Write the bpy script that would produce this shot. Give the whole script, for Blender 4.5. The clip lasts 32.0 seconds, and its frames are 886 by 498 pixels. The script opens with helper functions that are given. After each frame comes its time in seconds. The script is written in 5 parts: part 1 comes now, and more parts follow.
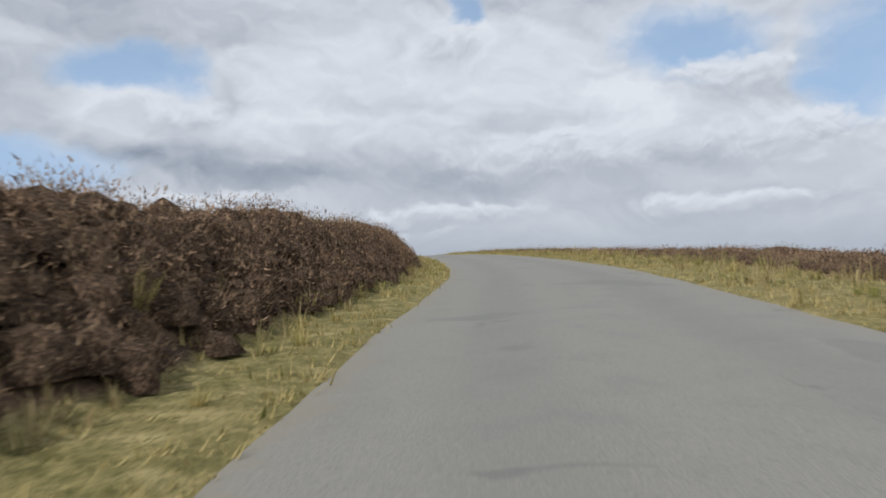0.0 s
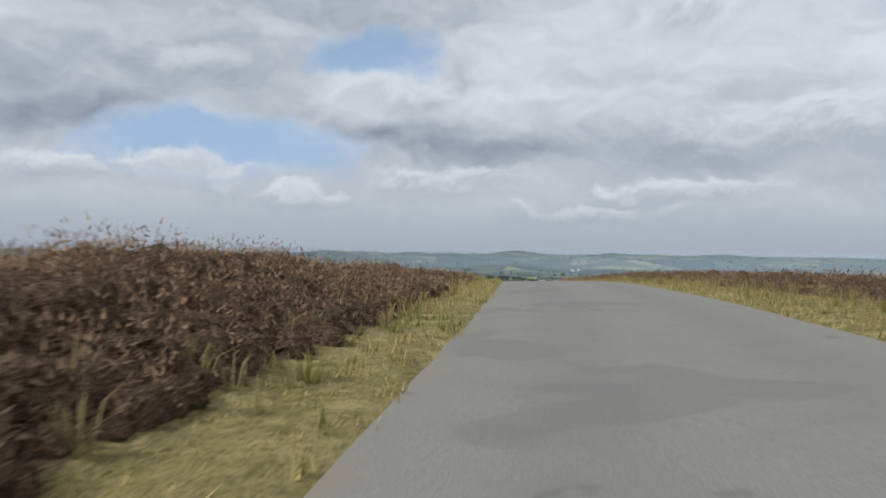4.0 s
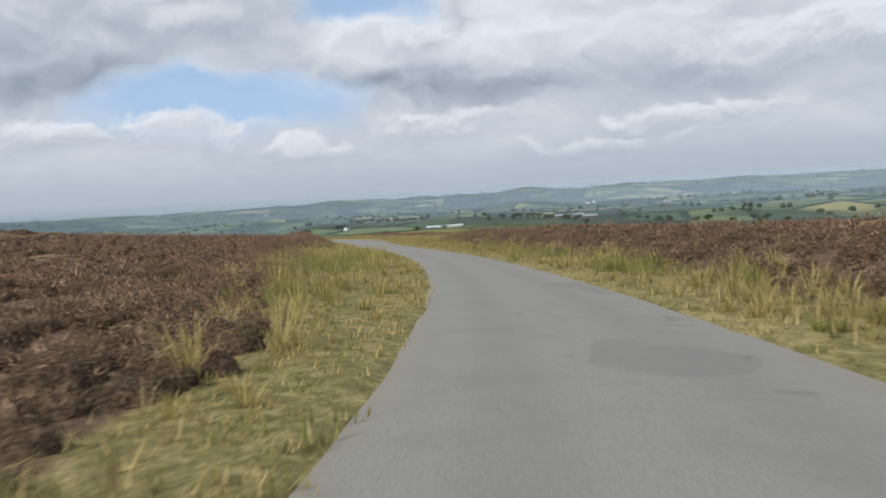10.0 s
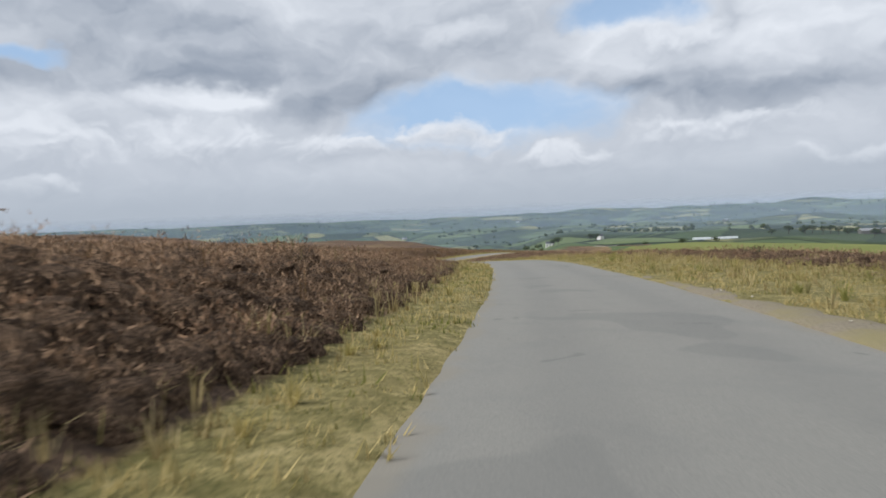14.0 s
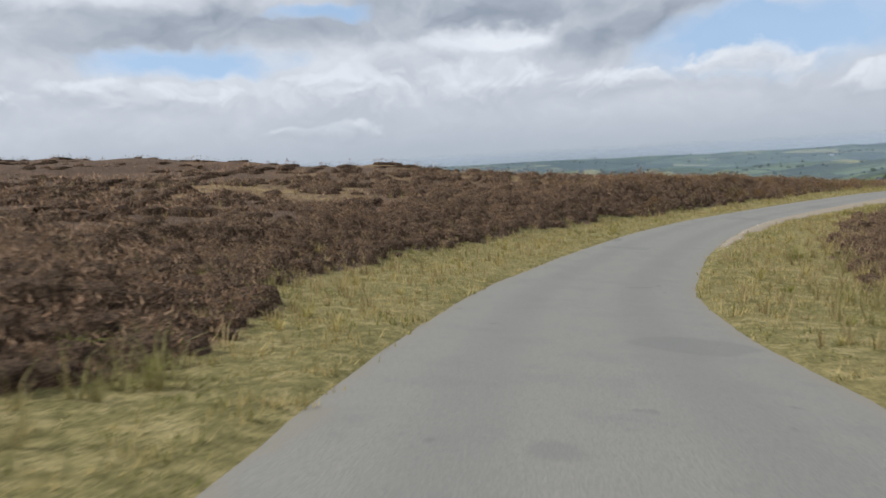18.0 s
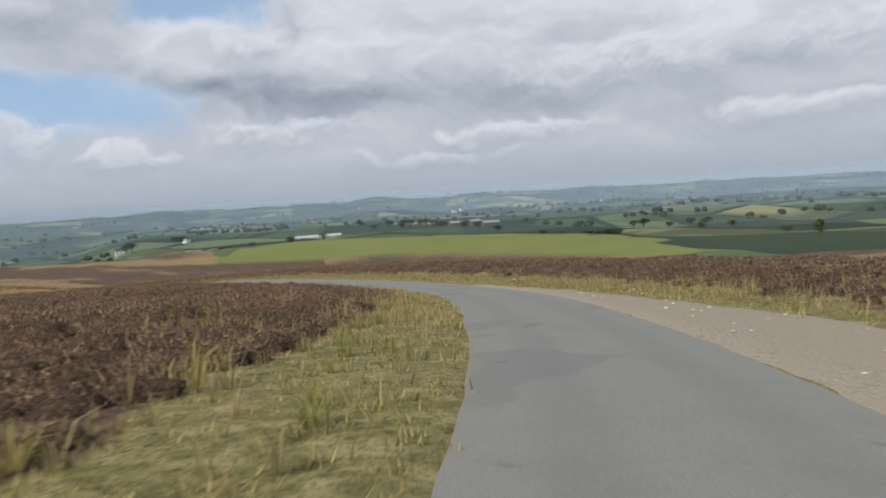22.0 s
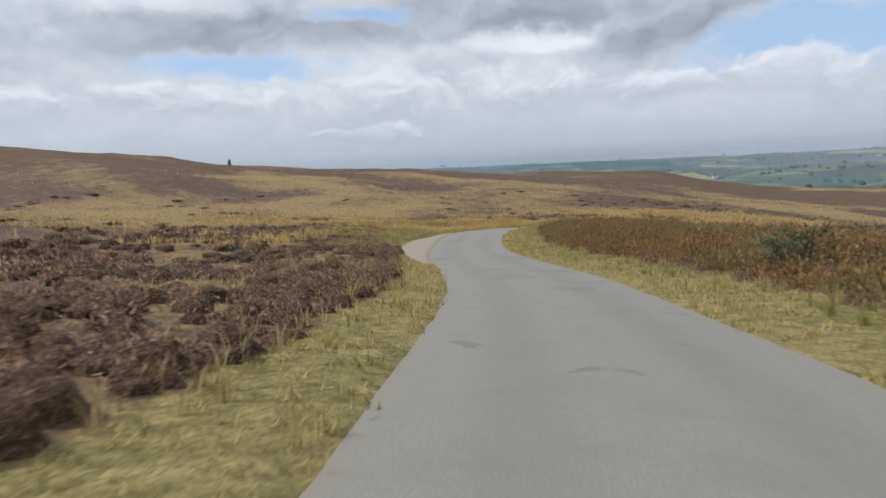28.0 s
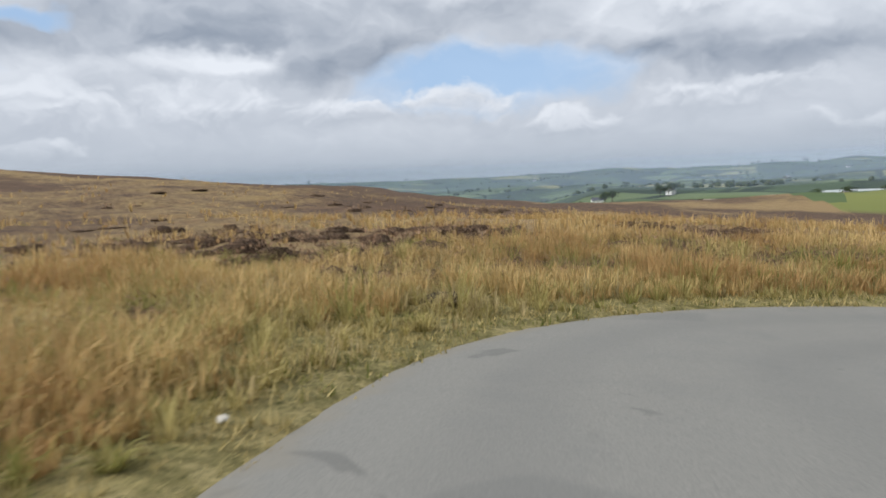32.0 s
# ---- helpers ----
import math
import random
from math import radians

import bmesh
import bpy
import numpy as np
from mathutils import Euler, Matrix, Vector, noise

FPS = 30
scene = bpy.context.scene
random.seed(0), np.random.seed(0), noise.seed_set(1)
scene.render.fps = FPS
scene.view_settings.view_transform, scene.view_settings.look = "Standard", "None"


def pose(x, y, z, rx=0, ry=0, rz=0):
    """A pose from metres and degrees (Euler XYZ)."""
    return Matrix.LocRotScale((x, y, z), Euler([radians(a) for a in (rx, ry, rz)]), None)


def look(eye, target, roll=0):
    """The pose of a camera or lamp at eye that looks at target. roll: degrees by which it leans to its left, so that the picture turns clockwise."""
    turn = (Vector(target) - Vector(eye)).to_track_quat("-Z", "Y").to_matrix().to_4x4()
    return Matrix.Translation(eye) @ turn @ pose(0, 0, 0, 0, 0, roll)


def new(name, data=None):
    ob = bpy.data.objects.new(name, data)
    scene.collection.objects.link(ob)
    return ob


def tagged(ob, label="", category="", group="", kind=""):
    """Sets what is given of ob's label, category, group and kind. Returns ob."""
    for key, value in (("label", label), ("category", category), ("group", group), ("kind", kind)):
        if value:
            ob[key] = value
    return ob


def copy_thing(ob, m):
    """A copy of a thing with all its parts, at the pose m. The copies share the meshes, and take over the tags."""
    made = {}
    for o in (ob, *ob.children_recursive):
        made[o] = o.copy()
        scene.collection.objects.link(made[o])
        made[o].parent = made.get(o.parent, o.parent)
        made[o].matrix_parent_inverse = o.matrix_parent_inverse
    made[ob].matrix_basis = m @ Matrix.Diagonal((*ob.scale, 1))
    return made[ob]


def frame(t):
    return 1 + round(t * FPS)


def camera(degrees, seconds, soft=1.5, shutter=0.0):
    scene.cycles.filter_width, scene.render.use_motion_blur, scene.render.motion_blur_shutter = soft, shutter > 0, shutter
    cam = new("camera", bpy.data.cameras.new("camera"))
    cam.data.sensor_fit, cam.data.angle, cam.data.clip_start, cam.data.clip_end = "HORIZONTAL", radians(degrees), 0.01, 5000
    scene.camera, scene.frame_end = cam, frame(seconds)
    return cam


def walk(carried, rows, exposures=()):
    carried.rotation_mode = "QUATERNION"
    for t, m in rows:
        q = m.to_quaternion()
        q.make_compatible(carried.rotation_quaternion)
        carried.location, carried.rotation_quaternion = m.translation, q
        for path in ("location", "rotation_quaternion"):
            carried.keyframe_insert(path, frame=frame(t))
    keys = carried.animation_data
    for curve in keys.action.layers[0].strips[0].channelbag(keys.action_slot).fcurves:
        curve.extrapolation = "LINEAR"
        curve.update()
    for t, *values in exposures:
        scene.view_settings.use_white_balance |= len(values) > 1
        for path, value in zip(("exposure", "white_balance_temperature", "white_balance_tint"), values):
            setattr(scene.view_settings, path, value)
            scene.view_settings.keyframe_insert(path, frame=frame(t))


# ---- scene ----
# seconds, place, yaw to the left, pitch up, lean to the left
ROWS = [
    (0, 0, 0, -0.01, -21.38, 2.1, -0.89), (0.5, 4.4, 8.79, 0.6, -19.51, 2.39, 1.3),
    (1, 8.46, 17.74, 1.04, -16.58, 1.93, -0.13), (1.5, 12.1, 26.9, 1.57, -13.88, 2.48, 1.56),
    (2, 15.27, 36.25, 1.99, -10.21, 1.73, 0.04), (2.5, 17.97, 45.77, 2.45, -7.76, 1.7, 1.51),
    (3, 20.29, 55.41, 2.82, -5.74, 1.39, 1.03), (3.5, 22.29, 65.16, 3.06, -3.43, 0.82, 1.46),
    (4.5, 25.86, 84.91, 3.34, -3.35, -0.48, 0.19), (5.5, 29.36, 104.89, 3.14, -3.27, -1.78, -1.08),
    (6, 30.8, 114.98, 2.79, -0, -3.03, -0.9), (6.5, 31.69, 125.16, 2.28, 3.9, -3.58, 0.2),
    (7, 31.98, 135.37, 1.6, 7.82, -4.23, -0.15), (7.5, 31.95, 145.55, 0.78, 8.49, -5.65, -1.5),
    (8, 32.04, 155.7, 0.04, 6.6, -6.59, -3.2), (8.5, 32.62, 165.8, -1.02, 2.85, -6.16, -3.97),
    (9, 33.8, 175.81, -2.01, -0.55, -5.54, -6.39), (9.5, 35.41, 185.74, -2.8, -2.67, -4.76, -5.22),
    (10, 37.07, 195.63, -3.37, -2.13, -4.51, -3.38), (10.5, 38.24, 205.56, -3.99, 2.29, -4.6, 0.46),
    (11, 38.53, 215.54, -4.49, 8.05, -3.94, -1.47), (11.5, 37.85, 225.49, -4.86, 13.74, -3.12, -4.74),
    (12, 36.43, 235.37, -5.32, 17.34, -3.01, -5.14), (12.5, 34.67, 245.23, -5.78, 17.5, -3.25, -1.37),
    (13, 32.83, 255.13, -6.13, 17.57, -3.38, -0.08), (13.5, 30.97, 265.09, -6.57, 17.71, -2.87, -2.23),
    (14.5, 26.92, 285.19, -7.47, 18.93, -2.85, -2.04), (15.5, 22.25, 305.47, -8.36, 20.15, -2.82, -1.86),
    (16, 19.39, 315.6, -8.85, 23.85, -3.02, 0.07), (16.5, 15.78, 325.57, -9.42, 29.3, -3.35, -0.45),
    (17, 11.27, 335.22, -10.23, 34.94, -3.44, -1.61), (17.5, 5.95, 344.46, -10.87, 40.64, -4.2, -2.82),
    (18, 0.24, 353.42, -11.82, 41.3, -6.84, -3.09), (18.5, -5.13, 362.5, -12.98, 36.52, -7.36, -4.3),
    (19, -9.41, 372.06, -13.92, 27.4, -4.44, -3.51), (19.5, -12.05, 382.09, -14.21, 16.64, -1.77, -1.89),
    (20, -12.83, 392.31, -14.34, 6.55, 0.31, -1.29), (20.5, -11.79, 402.43, -14.32, -4.32, 1.75, 1.92),
    (21, -9.19, 412.22, -14.23, -12.36, -1.44, -0), (21.5, -5.64, 421.73, -14.43, -15.26, -2.88, -2.41),
    (22, -1.83, 431.17, -15.08, -15.44, -4.26, -3.31), (22.5, 1.76, 440.77, -16.16, -12.56, -6.5, -2.75),
    (23, 4.72, 450.66, -17.01, -7.97, -6.79, -1.84), (23.5, 6.77, 460.82, -18.18, -2.1, -6.62, -2.97),
    (24, 7.66, 471.16, -19.19, 5.37, -5.28, -3.22), (24.5, 7.13, 481.5, -20.05, 14.04, -5.18, -2.03),
    (25, 5.03, 491.62, -20.64, 23.8, -5.2, -1.68), (25.5, 1.47, 501.3, -21.36, 32.35, -3.46, -2.49),
    (26.5, -7.89, 519.62, -22.47, 36.45, -4.9, -3.16), (27.5, -18.66, 537.05, -24.31, 40.55, -6.35, -3.82),
    (28, -24.65, 545.37, -25.41, 44.5, -6.52, -2.76), (28.5, -31.18, 553.29, -26.54, 48.58, -6.26, -3.45),
    (29, -38.21, 560.79, -27.34, 52.48, -6.36, -3.02), (29.5, -45.55, 568, -28.25, 53.91, -4.76, -3.76),
    (30, -52.87, 575.22, -29.02, 52.13, -4.11, -1.08), (30.5, -59.8, 582.74, -29.62, 48.49, -3.89, 0.13),
    (31, -65.9, 590.79, -30.01, 40.65, -3.44, 0.92), (31.5, -70.65, 599.52, -30.6, 30.84, -2.9, -0.16),
    (32, -73.68, 608.76, -31.32, 19.11, -5.63, -2.28),
]


def eye_pose(x, y, z, yaw, pitch, lean):
    a, b = radians(yaw), radians(pitch)
    ahead = Vector((-math.sin(a) * math.cos(b), math.cos(a) * math.cos(b), math.sin(b)))
    return look((x, y, z), Vector((x, y, z)) + ahead, lean)


cam = camera(65.0, 32.0, soft=1.6, shutter=0.1)
walk(cam, [(r[0], eye_pose(*r[1:])) for r in ROWS], ((0, -0.1), (3, -0.18), (6.5, -0.2), (8, 0.0), (20, 0.0), (21, -0.2), (22.5, -0.12), (24, 0.0), (32, 0.03)))

# ---- sky and sun ----
SUN_AZ, SUN_EL = 122.0, 42.0  # degrees to the left of +y, above the horizon
scene.view_settings.use_white_balance = True
scene.view_settings.white_balance_temperature = 6200
world = bpy.data.worlds.new("sky")
scene.world = world
world.use_nodes = True
class Nodes:
    """Short hand for building a node tree."""

    def __init__(self, tree):
        self.tree = tree
        tree.nodes.clear()

    def add(self, kind, **kw):
        n = self.tree.nodes.new(kind)
        for k, v in kw.items():
            if k.startswith("in_"):
                n.inputs[k[3:].replace("_", " ")].default_value = v
            else:
                setattr(n, k, v)
        return n

    def link(self, a, b):
        self.tree.links.new(a, b)

    def math(self, op, a, b=None, clamp=False):
        n = self.tree.nodes.new("ShaderNodeMath")
        n.operation, n.use_clamp = op, clamp
        for k, v in enumerate((a, b)):
            if v is None:
                continue
            if isinstance(v, (int, float)):
                n.inputs[k].default_value = v
            else:
                self.link(v, n.inputs[k])
        return n.outputs[0]

    def ramp(self, fac, lo, hi, a=0.0, b=1.0, smooth=True):
        n = self.tree.nodes.new("ShaderNodeMapRange")
        n.interpolation_type = "SMOOTHSTEP" if smooth else "LINEAR"
        n.clamp = True
        for k, v in zip(("From Min", "From Max", "To Min", "To Max"), (lo, hi, a, b)):
            n.inputs[k].default_value = v
        self.link(fac, n.inputs["Value"])
        return n.outputs["Result"]

    def mix(self, fac, a, b):
        n = self.tree.nodes.new("ShaderNodeMix")
        n.data_type = "RGBA"
        for sock, v in ((n.inputs[0], fac), (n.inputs[6], a), (n.inputs[7], b)):
            if isinstance(v, (int, float)):
                sock.default_value = v
            elif isinstance(v, (tuple, list)):
                sock.default_value = (*v, 1) if len(v) == 3 else v
            else:
                self.link(v, sock)
        return n.outputs[2]

    def noise(self, vec, scale, detail=4, rough=0.55, distort=0.0):
        n = self.add("ShaderNodeTexNoise", in_Scale=scale, in_Detail=detail, in_Roughness=rough, in_Distortion=distort)
        if vec is not None:
            self.link(vec, n.inputs["Vector"])
        return n.outputs["Fac"]


# directions on the sky: degrees to the left of +y, height, half width, half height
GAPS = ((14, 8.0, 11, 2.6), (2, 15.6, 5.5, 1.9), (-23, 21.0, 2.4, 1.4), (-41, 17.6, 6, 3.0), (-54, 15.5, 5, 4.5), (60, 8.3, 7, 1.4), (84, 12, 8, 3), (8, 27, 8, 2.5), (50, 12.0, 4, 0.8), (-70, 14, 9, 3))
SHADED = ((28, 12.6, 10, 3.6), (-16, 7.2, 17, 1.5), (-7, 9.2, 8, 2.2), (61, 11.8, 8, 2.2), (42, 11.4, 8, 1.6), (20, 22, 14, 4), (-30, 27, 14, 5), (46, 15.5, 10, 2), (-42, 5.4, 9, 1.4), (4, 9.6, 3, 1.2))
BRIGHT = ((2, 12.6, 5, 2.2), (16, 14.6, 3, 1.0), (-13, 16, 7, 3.2), (-22, 18.6, 4, 2.4), (-31, 10.2, 9, 1.6), (36, 9.4, 4, 0.8), (-12, 11.6, 10, 1.6), (-36, 13.4, 6, 2), (66, 14.5, 9, 1.6))
HEADS = ((-44, 14.6, 5.5, 2.3), (-48, 10.2, 7, 2.5), (-31, 9.2, 9, 2.2), (-22, 18.4, 3.4, 1.8), (0, 12.4, 4.5, 1.6), (26, 5.9, 4.4, 1.2), (17.5, 5.8, 5, 1.25), (8, 4.4, 4.2, 0.9), (-3, 5.7, 6, 1.2), (-21, 5.0, 8, 0.9), (-14, 3.2, 7, 0.7),
         (36.5, 6.3, 5.5, 1.4), (48.5, 5.7, 5.2, 1.9), (50, 3.3, 3.6, 0.7), (62, 5.5, 5, 1.0), (67, 6.6, 3.4, 0.9), (78, 6, 6, 1.3), (-44, 5.6, 5, 1.0), (-62, 6, 7, 1.6))


def build_sky():
    N = Nodes(world.node_tree)
    tex = N.add("ShaderNodeTexCoord")
    sep = N.add("ShaderNodeSeparateXYZ")
    N.link(tex.outputs["Generated"], sep.inputs[0])
    X, Y, Z = sep.outputs
    el = N.math("MULTIPLY", N.math("ARCSINE", Z), 57.2958)
    az = N.math("MULTIPLY", N.math("ARCTAN2", N.math("MULTIPLY", X, -1.0), Y), 57.2958)
    sky = N.add("ShaderNodeTexSky", sky_type="NISHITA", sun_disc=False, sun_elevation=radians(SUN_EL), sun_rotation=radians(-SUN_AZ), altitude=350.0)

    def place(a, e, sa, se, up=0.0):
        """A point of the cloud field in angular coordinates, wider than high."""
        v = N.add("ShaderNodeCombineXYZ")
        N.link(N.math("MULTIPLY", a, sa), v.inputs[0])
        N.link(N.math("MULTIPLY", N.math("ADD", e, up), se), v.inputs[1])
        return v.outputs[0]

    def signed(vec, detail, rough, gain=2.4):
        return N.math("MULTIPLY", N.math("SUBTRACT", N.noise(vec, 1.0, detail, rough), 0.5), gain)

    def shifts(sa, se, detail):
        n = N.add("ShaderNodeTexNoise", in_Scale=1.0, in_Detail=detail, in_Roughness=0.55)
        N.link(place(az, el, sa, se), n.inputs["Vector"])
        c = N.add("ShaderNodeSeparateColor")
        N.link(n.outputs["Color"], c.inputs[0])
        return [N.math("SUBTRACT", c.outputs[k], 0.5) for k in (0, 1)]

    # the wind pulls every edge about, in wide and in small swirls
    wide, small = shifts(0.07, 0.13, 2), shifts(0.3, 0.42, 3)
    wa = N.math("ADD", az, N.math("ADD", N.math("MULTIPLY", wide[0], 13.0), N.math("MULTIPLY", small[0], 4.2)))
    we = N.math("ADD", el, N.math("ADD", N.math("MULTIPLY", wide[1], 4.0), N.math("MULTIPLY", small[1], 2.4)))

    def billow(up):
        """Rounded heaps, as in the tops of cumulus."""
        v = N.add("ShaderNodeTexVoronoi", in_Scale=1.0, in_Detail=2.0, in_Roughness=0.5, feature="SMOOTH_F1", in_Smoothness=0.5, normalize=True)
        N.link(place(wa, we, 0.42, 0.6, up), v.inputs["Vector"])
        return N.math("SUBTRACT", 0.85, N.math("MULTIPLY", v.outputs["Distance"], 2.4))

    puffs = billow(0.0)
    relief = N.math("SUBTRACT", puffs, billow(0.45))
    swell = signed(place(wa, we, 0.08, 0.13), 4, 0.5)
    swell_up = signed(place(wa, we, 0.08, 0.13, 1.1), 3, 0.48)
    big = N.noise(place(wa, we, 0.04, 0.085), 1.0, 3, 0.45)

    def patch(ca, ce, ra, re):
        """Squared distance from a direction, in patch radii, and the height in it."""
        u = N.math("DIVIDE", N.math("SUBTRACT", wa, ca), ra)
        v = N.math("DIVIDE", N.math("SUBTRACT", we, ce), re)
        return N.math("ADD", N.math("MULTIPLY", u, u), N.math("MULTIPLY", v, v)), v, u

    # openings of blue, ragged and half veiled
    opening = None
    for g in GAPS:
        r = N.math("ADD", patch(*g)[0], N.math("ADD", N.math("MULTIPLY", swell, 0.8), N.math("MULTIPLY", puffs, 0.35)))
        o = N.ramp(r, 1.5, 0.1)
        opening = o if opening is None else N.math("MAXIMUM", opening, o)
    cover = N.math("SUBTRACT", 1.0, N.math("MULTIPLY", opening, 0.9))
    # the broken deck: grey undersides, bright shoulders
    lit = N.math("ADD", N.math("MULTIPLY", N.math("SUBTRACT", swell, swell_up), 0.7), N.math("ADD", 0.57, N.math("MULTIPLY", N.math("SUBTRACT", 0.5, big), 0.9)))
    lit = N.math("ADD", lit, N.math("MULTIPLY", relief, 0.12))
    for amount, spots in ((-0.27, SHADED), (0.30, BRIGHT)):
        for g in spots:
            r = N.math("ADD", patch(*g)[0], N.math("MULTIPLY", swell, 0.7))
            lit = N.math("ADD", lit, N.ramp(r, 2.1, -0.2, 0.0, amount))
    lit = N.math("ADD", lit, N.ramp(az, 0.0, -45.0, 0.0, 0.12))
    lit = N.math("ADD", lit, N.math("MULTIPLY", opening, 0.25), clamp=True)
    # grey haze under the deck, then the heads of the low cumulus
    under = N.ramp(el, 9.0, 4.5)
    lit = N.math("ADD", N.math("MULTIPLY", lit, N.math("SUBTRACT", 1.0, N.math("MULTIPLY", under, 0.7))), N.math("MULTIPLY", under, N.math("ADD", 0.43, N.math("MULTIPLY", puffs, 0.12))))
    for g in HEADS:
        r, v, u = patch(*g)
        low = N.math("ADD", N.math("MAXIMUM", v, 0.0), N.math("MULTIPLY", N.math("MINIMUM", v, 0.0), 0.5))
        r = N.math("ADD", N.math("MULTIPLY", u, u), N.math("MULTIPLY", low, low))
        m = N.ramp(N.math("SUBTRACT", r, N.math("MULTIPLY", puffs, 1.2)), 1.45, 0.1)
        m = N.math("MULTIPLY", m, N.ramp(v, -1.9, 0.4))
        glow = N.ramp(N.math("ADD", v, N.math("ADD", N.math("MULTIPLY", relief, 1.1), N.math("MULTIPLY", puffs, 0.3))), -1.0, 1.0, 0.42, 0.93)
        lit = N.math("ADD", N.math("MULTIPLY", lit, N.math("SUBTRACT", 1.0, m)), N.math("MULTIPLY", glow, m))
        cover = N.math("MAXIMUM", cover, m)
    cloud = N.mix(lit, (0.26, 0.305, 0.375), (0.86, 0.88, 0.91))
    # hazy band above the horizon
    cloud = N.mix(N.ramp(el, 5.5, 0.3, 0.0, 0.9), cloud, (0.46, 0.505, 0.56))
    blue = N.mix(N.ramp(el, 30.0, 2.0, 0.5, 0.8), sky.outputs[0], (5.0, 7.2, 10.2))
    bg_sky = N.add("ShaderNodeBackground", in_Strength=0.085)
    N.link(blue, bg_sky.inputs["Color"])
    bg_cloud = N.add("ShaderNodeBackground", in_Strength=0.95)
    N.link(cloud, bg_cloud.inputs["Color"])
    mix = N.add("ShaderNodeMixShader")
    N.link(N.math("MULTIPLY", cover, 1.0, clamp=True), mix.inputs[0])
    N.link(bg_sky.outputs[0], mix.inputs[1])
    N.link(bg_cloud.outputs[0], mix.inputs[2])
    out = N.add("ShaderNodeOutputWorld")
    N.link(mix.outputs[0], out.inputs["Surface"])


build_sky()


sun = new("sun", bpy.data.lights.new("sun", "SUN"))
sun.data.energy, sun.data.angle, sun.data.color = 3.5, radians(2.0), (1.0, 0.955, 0.885)
_sa, _se = radians(SUN_AZ), radians(SUN_EL)
sun.matrix_world = look((0, 0, 60), Vector((0, 0, 60)) - Vector((-math.sin(_sa) * math.cos(_se), math.cos(_sa) * math.cos(_se), math.sin(_se))))


# ---- materials ----
def material(name, rough=0.9, spec=0.3):
    m = bpy.data.materials.new(name)
    m.use_nodes = True
    N = Nodes(m.node_tree)
    bs = N.add("ShaderNodeBsdfPrincipled", in_Roughness=rough)
    bs.inputs["Specular IOR Level"].default_value = spec
    out = N.add("ShaderNodeOutputMaterial")
    N.link(bs.outputs[0], out.inputs[0])
    return m, N, bs


def world_place(N):
    return N.add("ShaderNodeNewGeometry").outputs["Position"]


def bump(N, bs, height, strength=0.5, dist=0.02):
    b = N.add("ShaderNodeBump", in_Strength=strength, in_Distance=dist)
    N.link(height, b.inputs["Height"])
    N.link(b.outputs[0], bs.inputs["Normal"])


def mat_asphalt():
    m, N, bs = material("asphalt", 0.8, 0.35)
    P = world_place(N)
    fine = N.noise(P, 60, 3, 0.7)
    mid = N.noise(P, 1.3, 5, 0.6)
    broad = N.noise(P, 0.12, 3, 0.5)
    c = N.mix(N.ramp(fine, 0.3, 0.7), (0.165, 0.16, 0.143), (0.26, 0.25, 0.222))
    c = N.mix(N.math("MULTIPLY", N.ramp(mid, 0.45, 0.75), 0.35), c, (0.155, 0.155, 0.146))
    c = N.mix(N.math("MULTIPLY", N.ramp(broad, 0.4, 0.7), 0.3), c, (0.21, 0.207, 0.19))
    c = N.mix(N.ramp(N.noise(P, 0.9, 3, 0.6, 0.8), 0.66, 0.7, 0.0, 0.4), c, (0.085, 0.085, 0.08))
    c = N.mix(N.ramp(N.noise(P, 0.33, 2, 0.5), 0.62, 0.64, 0.0, 0.28), c, (0.115, 0.117, 0.112))
    att = N.add("ShaderNodeAttribute", attribute_name="across")
    a = N.math("ABSOLUTE", att.outputs["Fac"])
    wear = N.ramp(N.math("ABSOLUTE", N.math("SUBTRACT", a, 0.45)), 0.28, 0.05)
    c = N.mix(N.math("MULTIPLY", wear, 0.25), c, (0.145, 0.144, 0.135))
    edge = N.math("MULTIPLY", N.ramp(N.math("ADD", a, N.math("MULTIPLY", N.math("SUBTRACT", mid, 0.5), 0.4)), 0.88, 1.0), 0.6)
    c = N.mix(edge, c, (0.23, 0.205, 0.16))
    N.link(c, bs.inputs["Base Color"])
    bump(N, bs, fine, 0.35, 0.006)
    return m


def mat_gravel(name, light, dark, dust):
    m, N, bs = material(name, 0.95, 0.2)
    P = world_place(N)
    v = N.add("ShaderNodeTexVoronoi", in_Scale=22.0)
    N.link(P, v.inputs["Vector"])
    n = N.noise(P, 0.9, 4)
    c = N.mix(v.outputs["Distance"], light, dark)
    c = N.mix(N.ramp(n, 0.4, 0.7), c, dust)
    N.link(c, bs.inputs["Base Color"])
    bump(N, bs, v.outputs["Distance"], 0.6, 0.02)
    return m


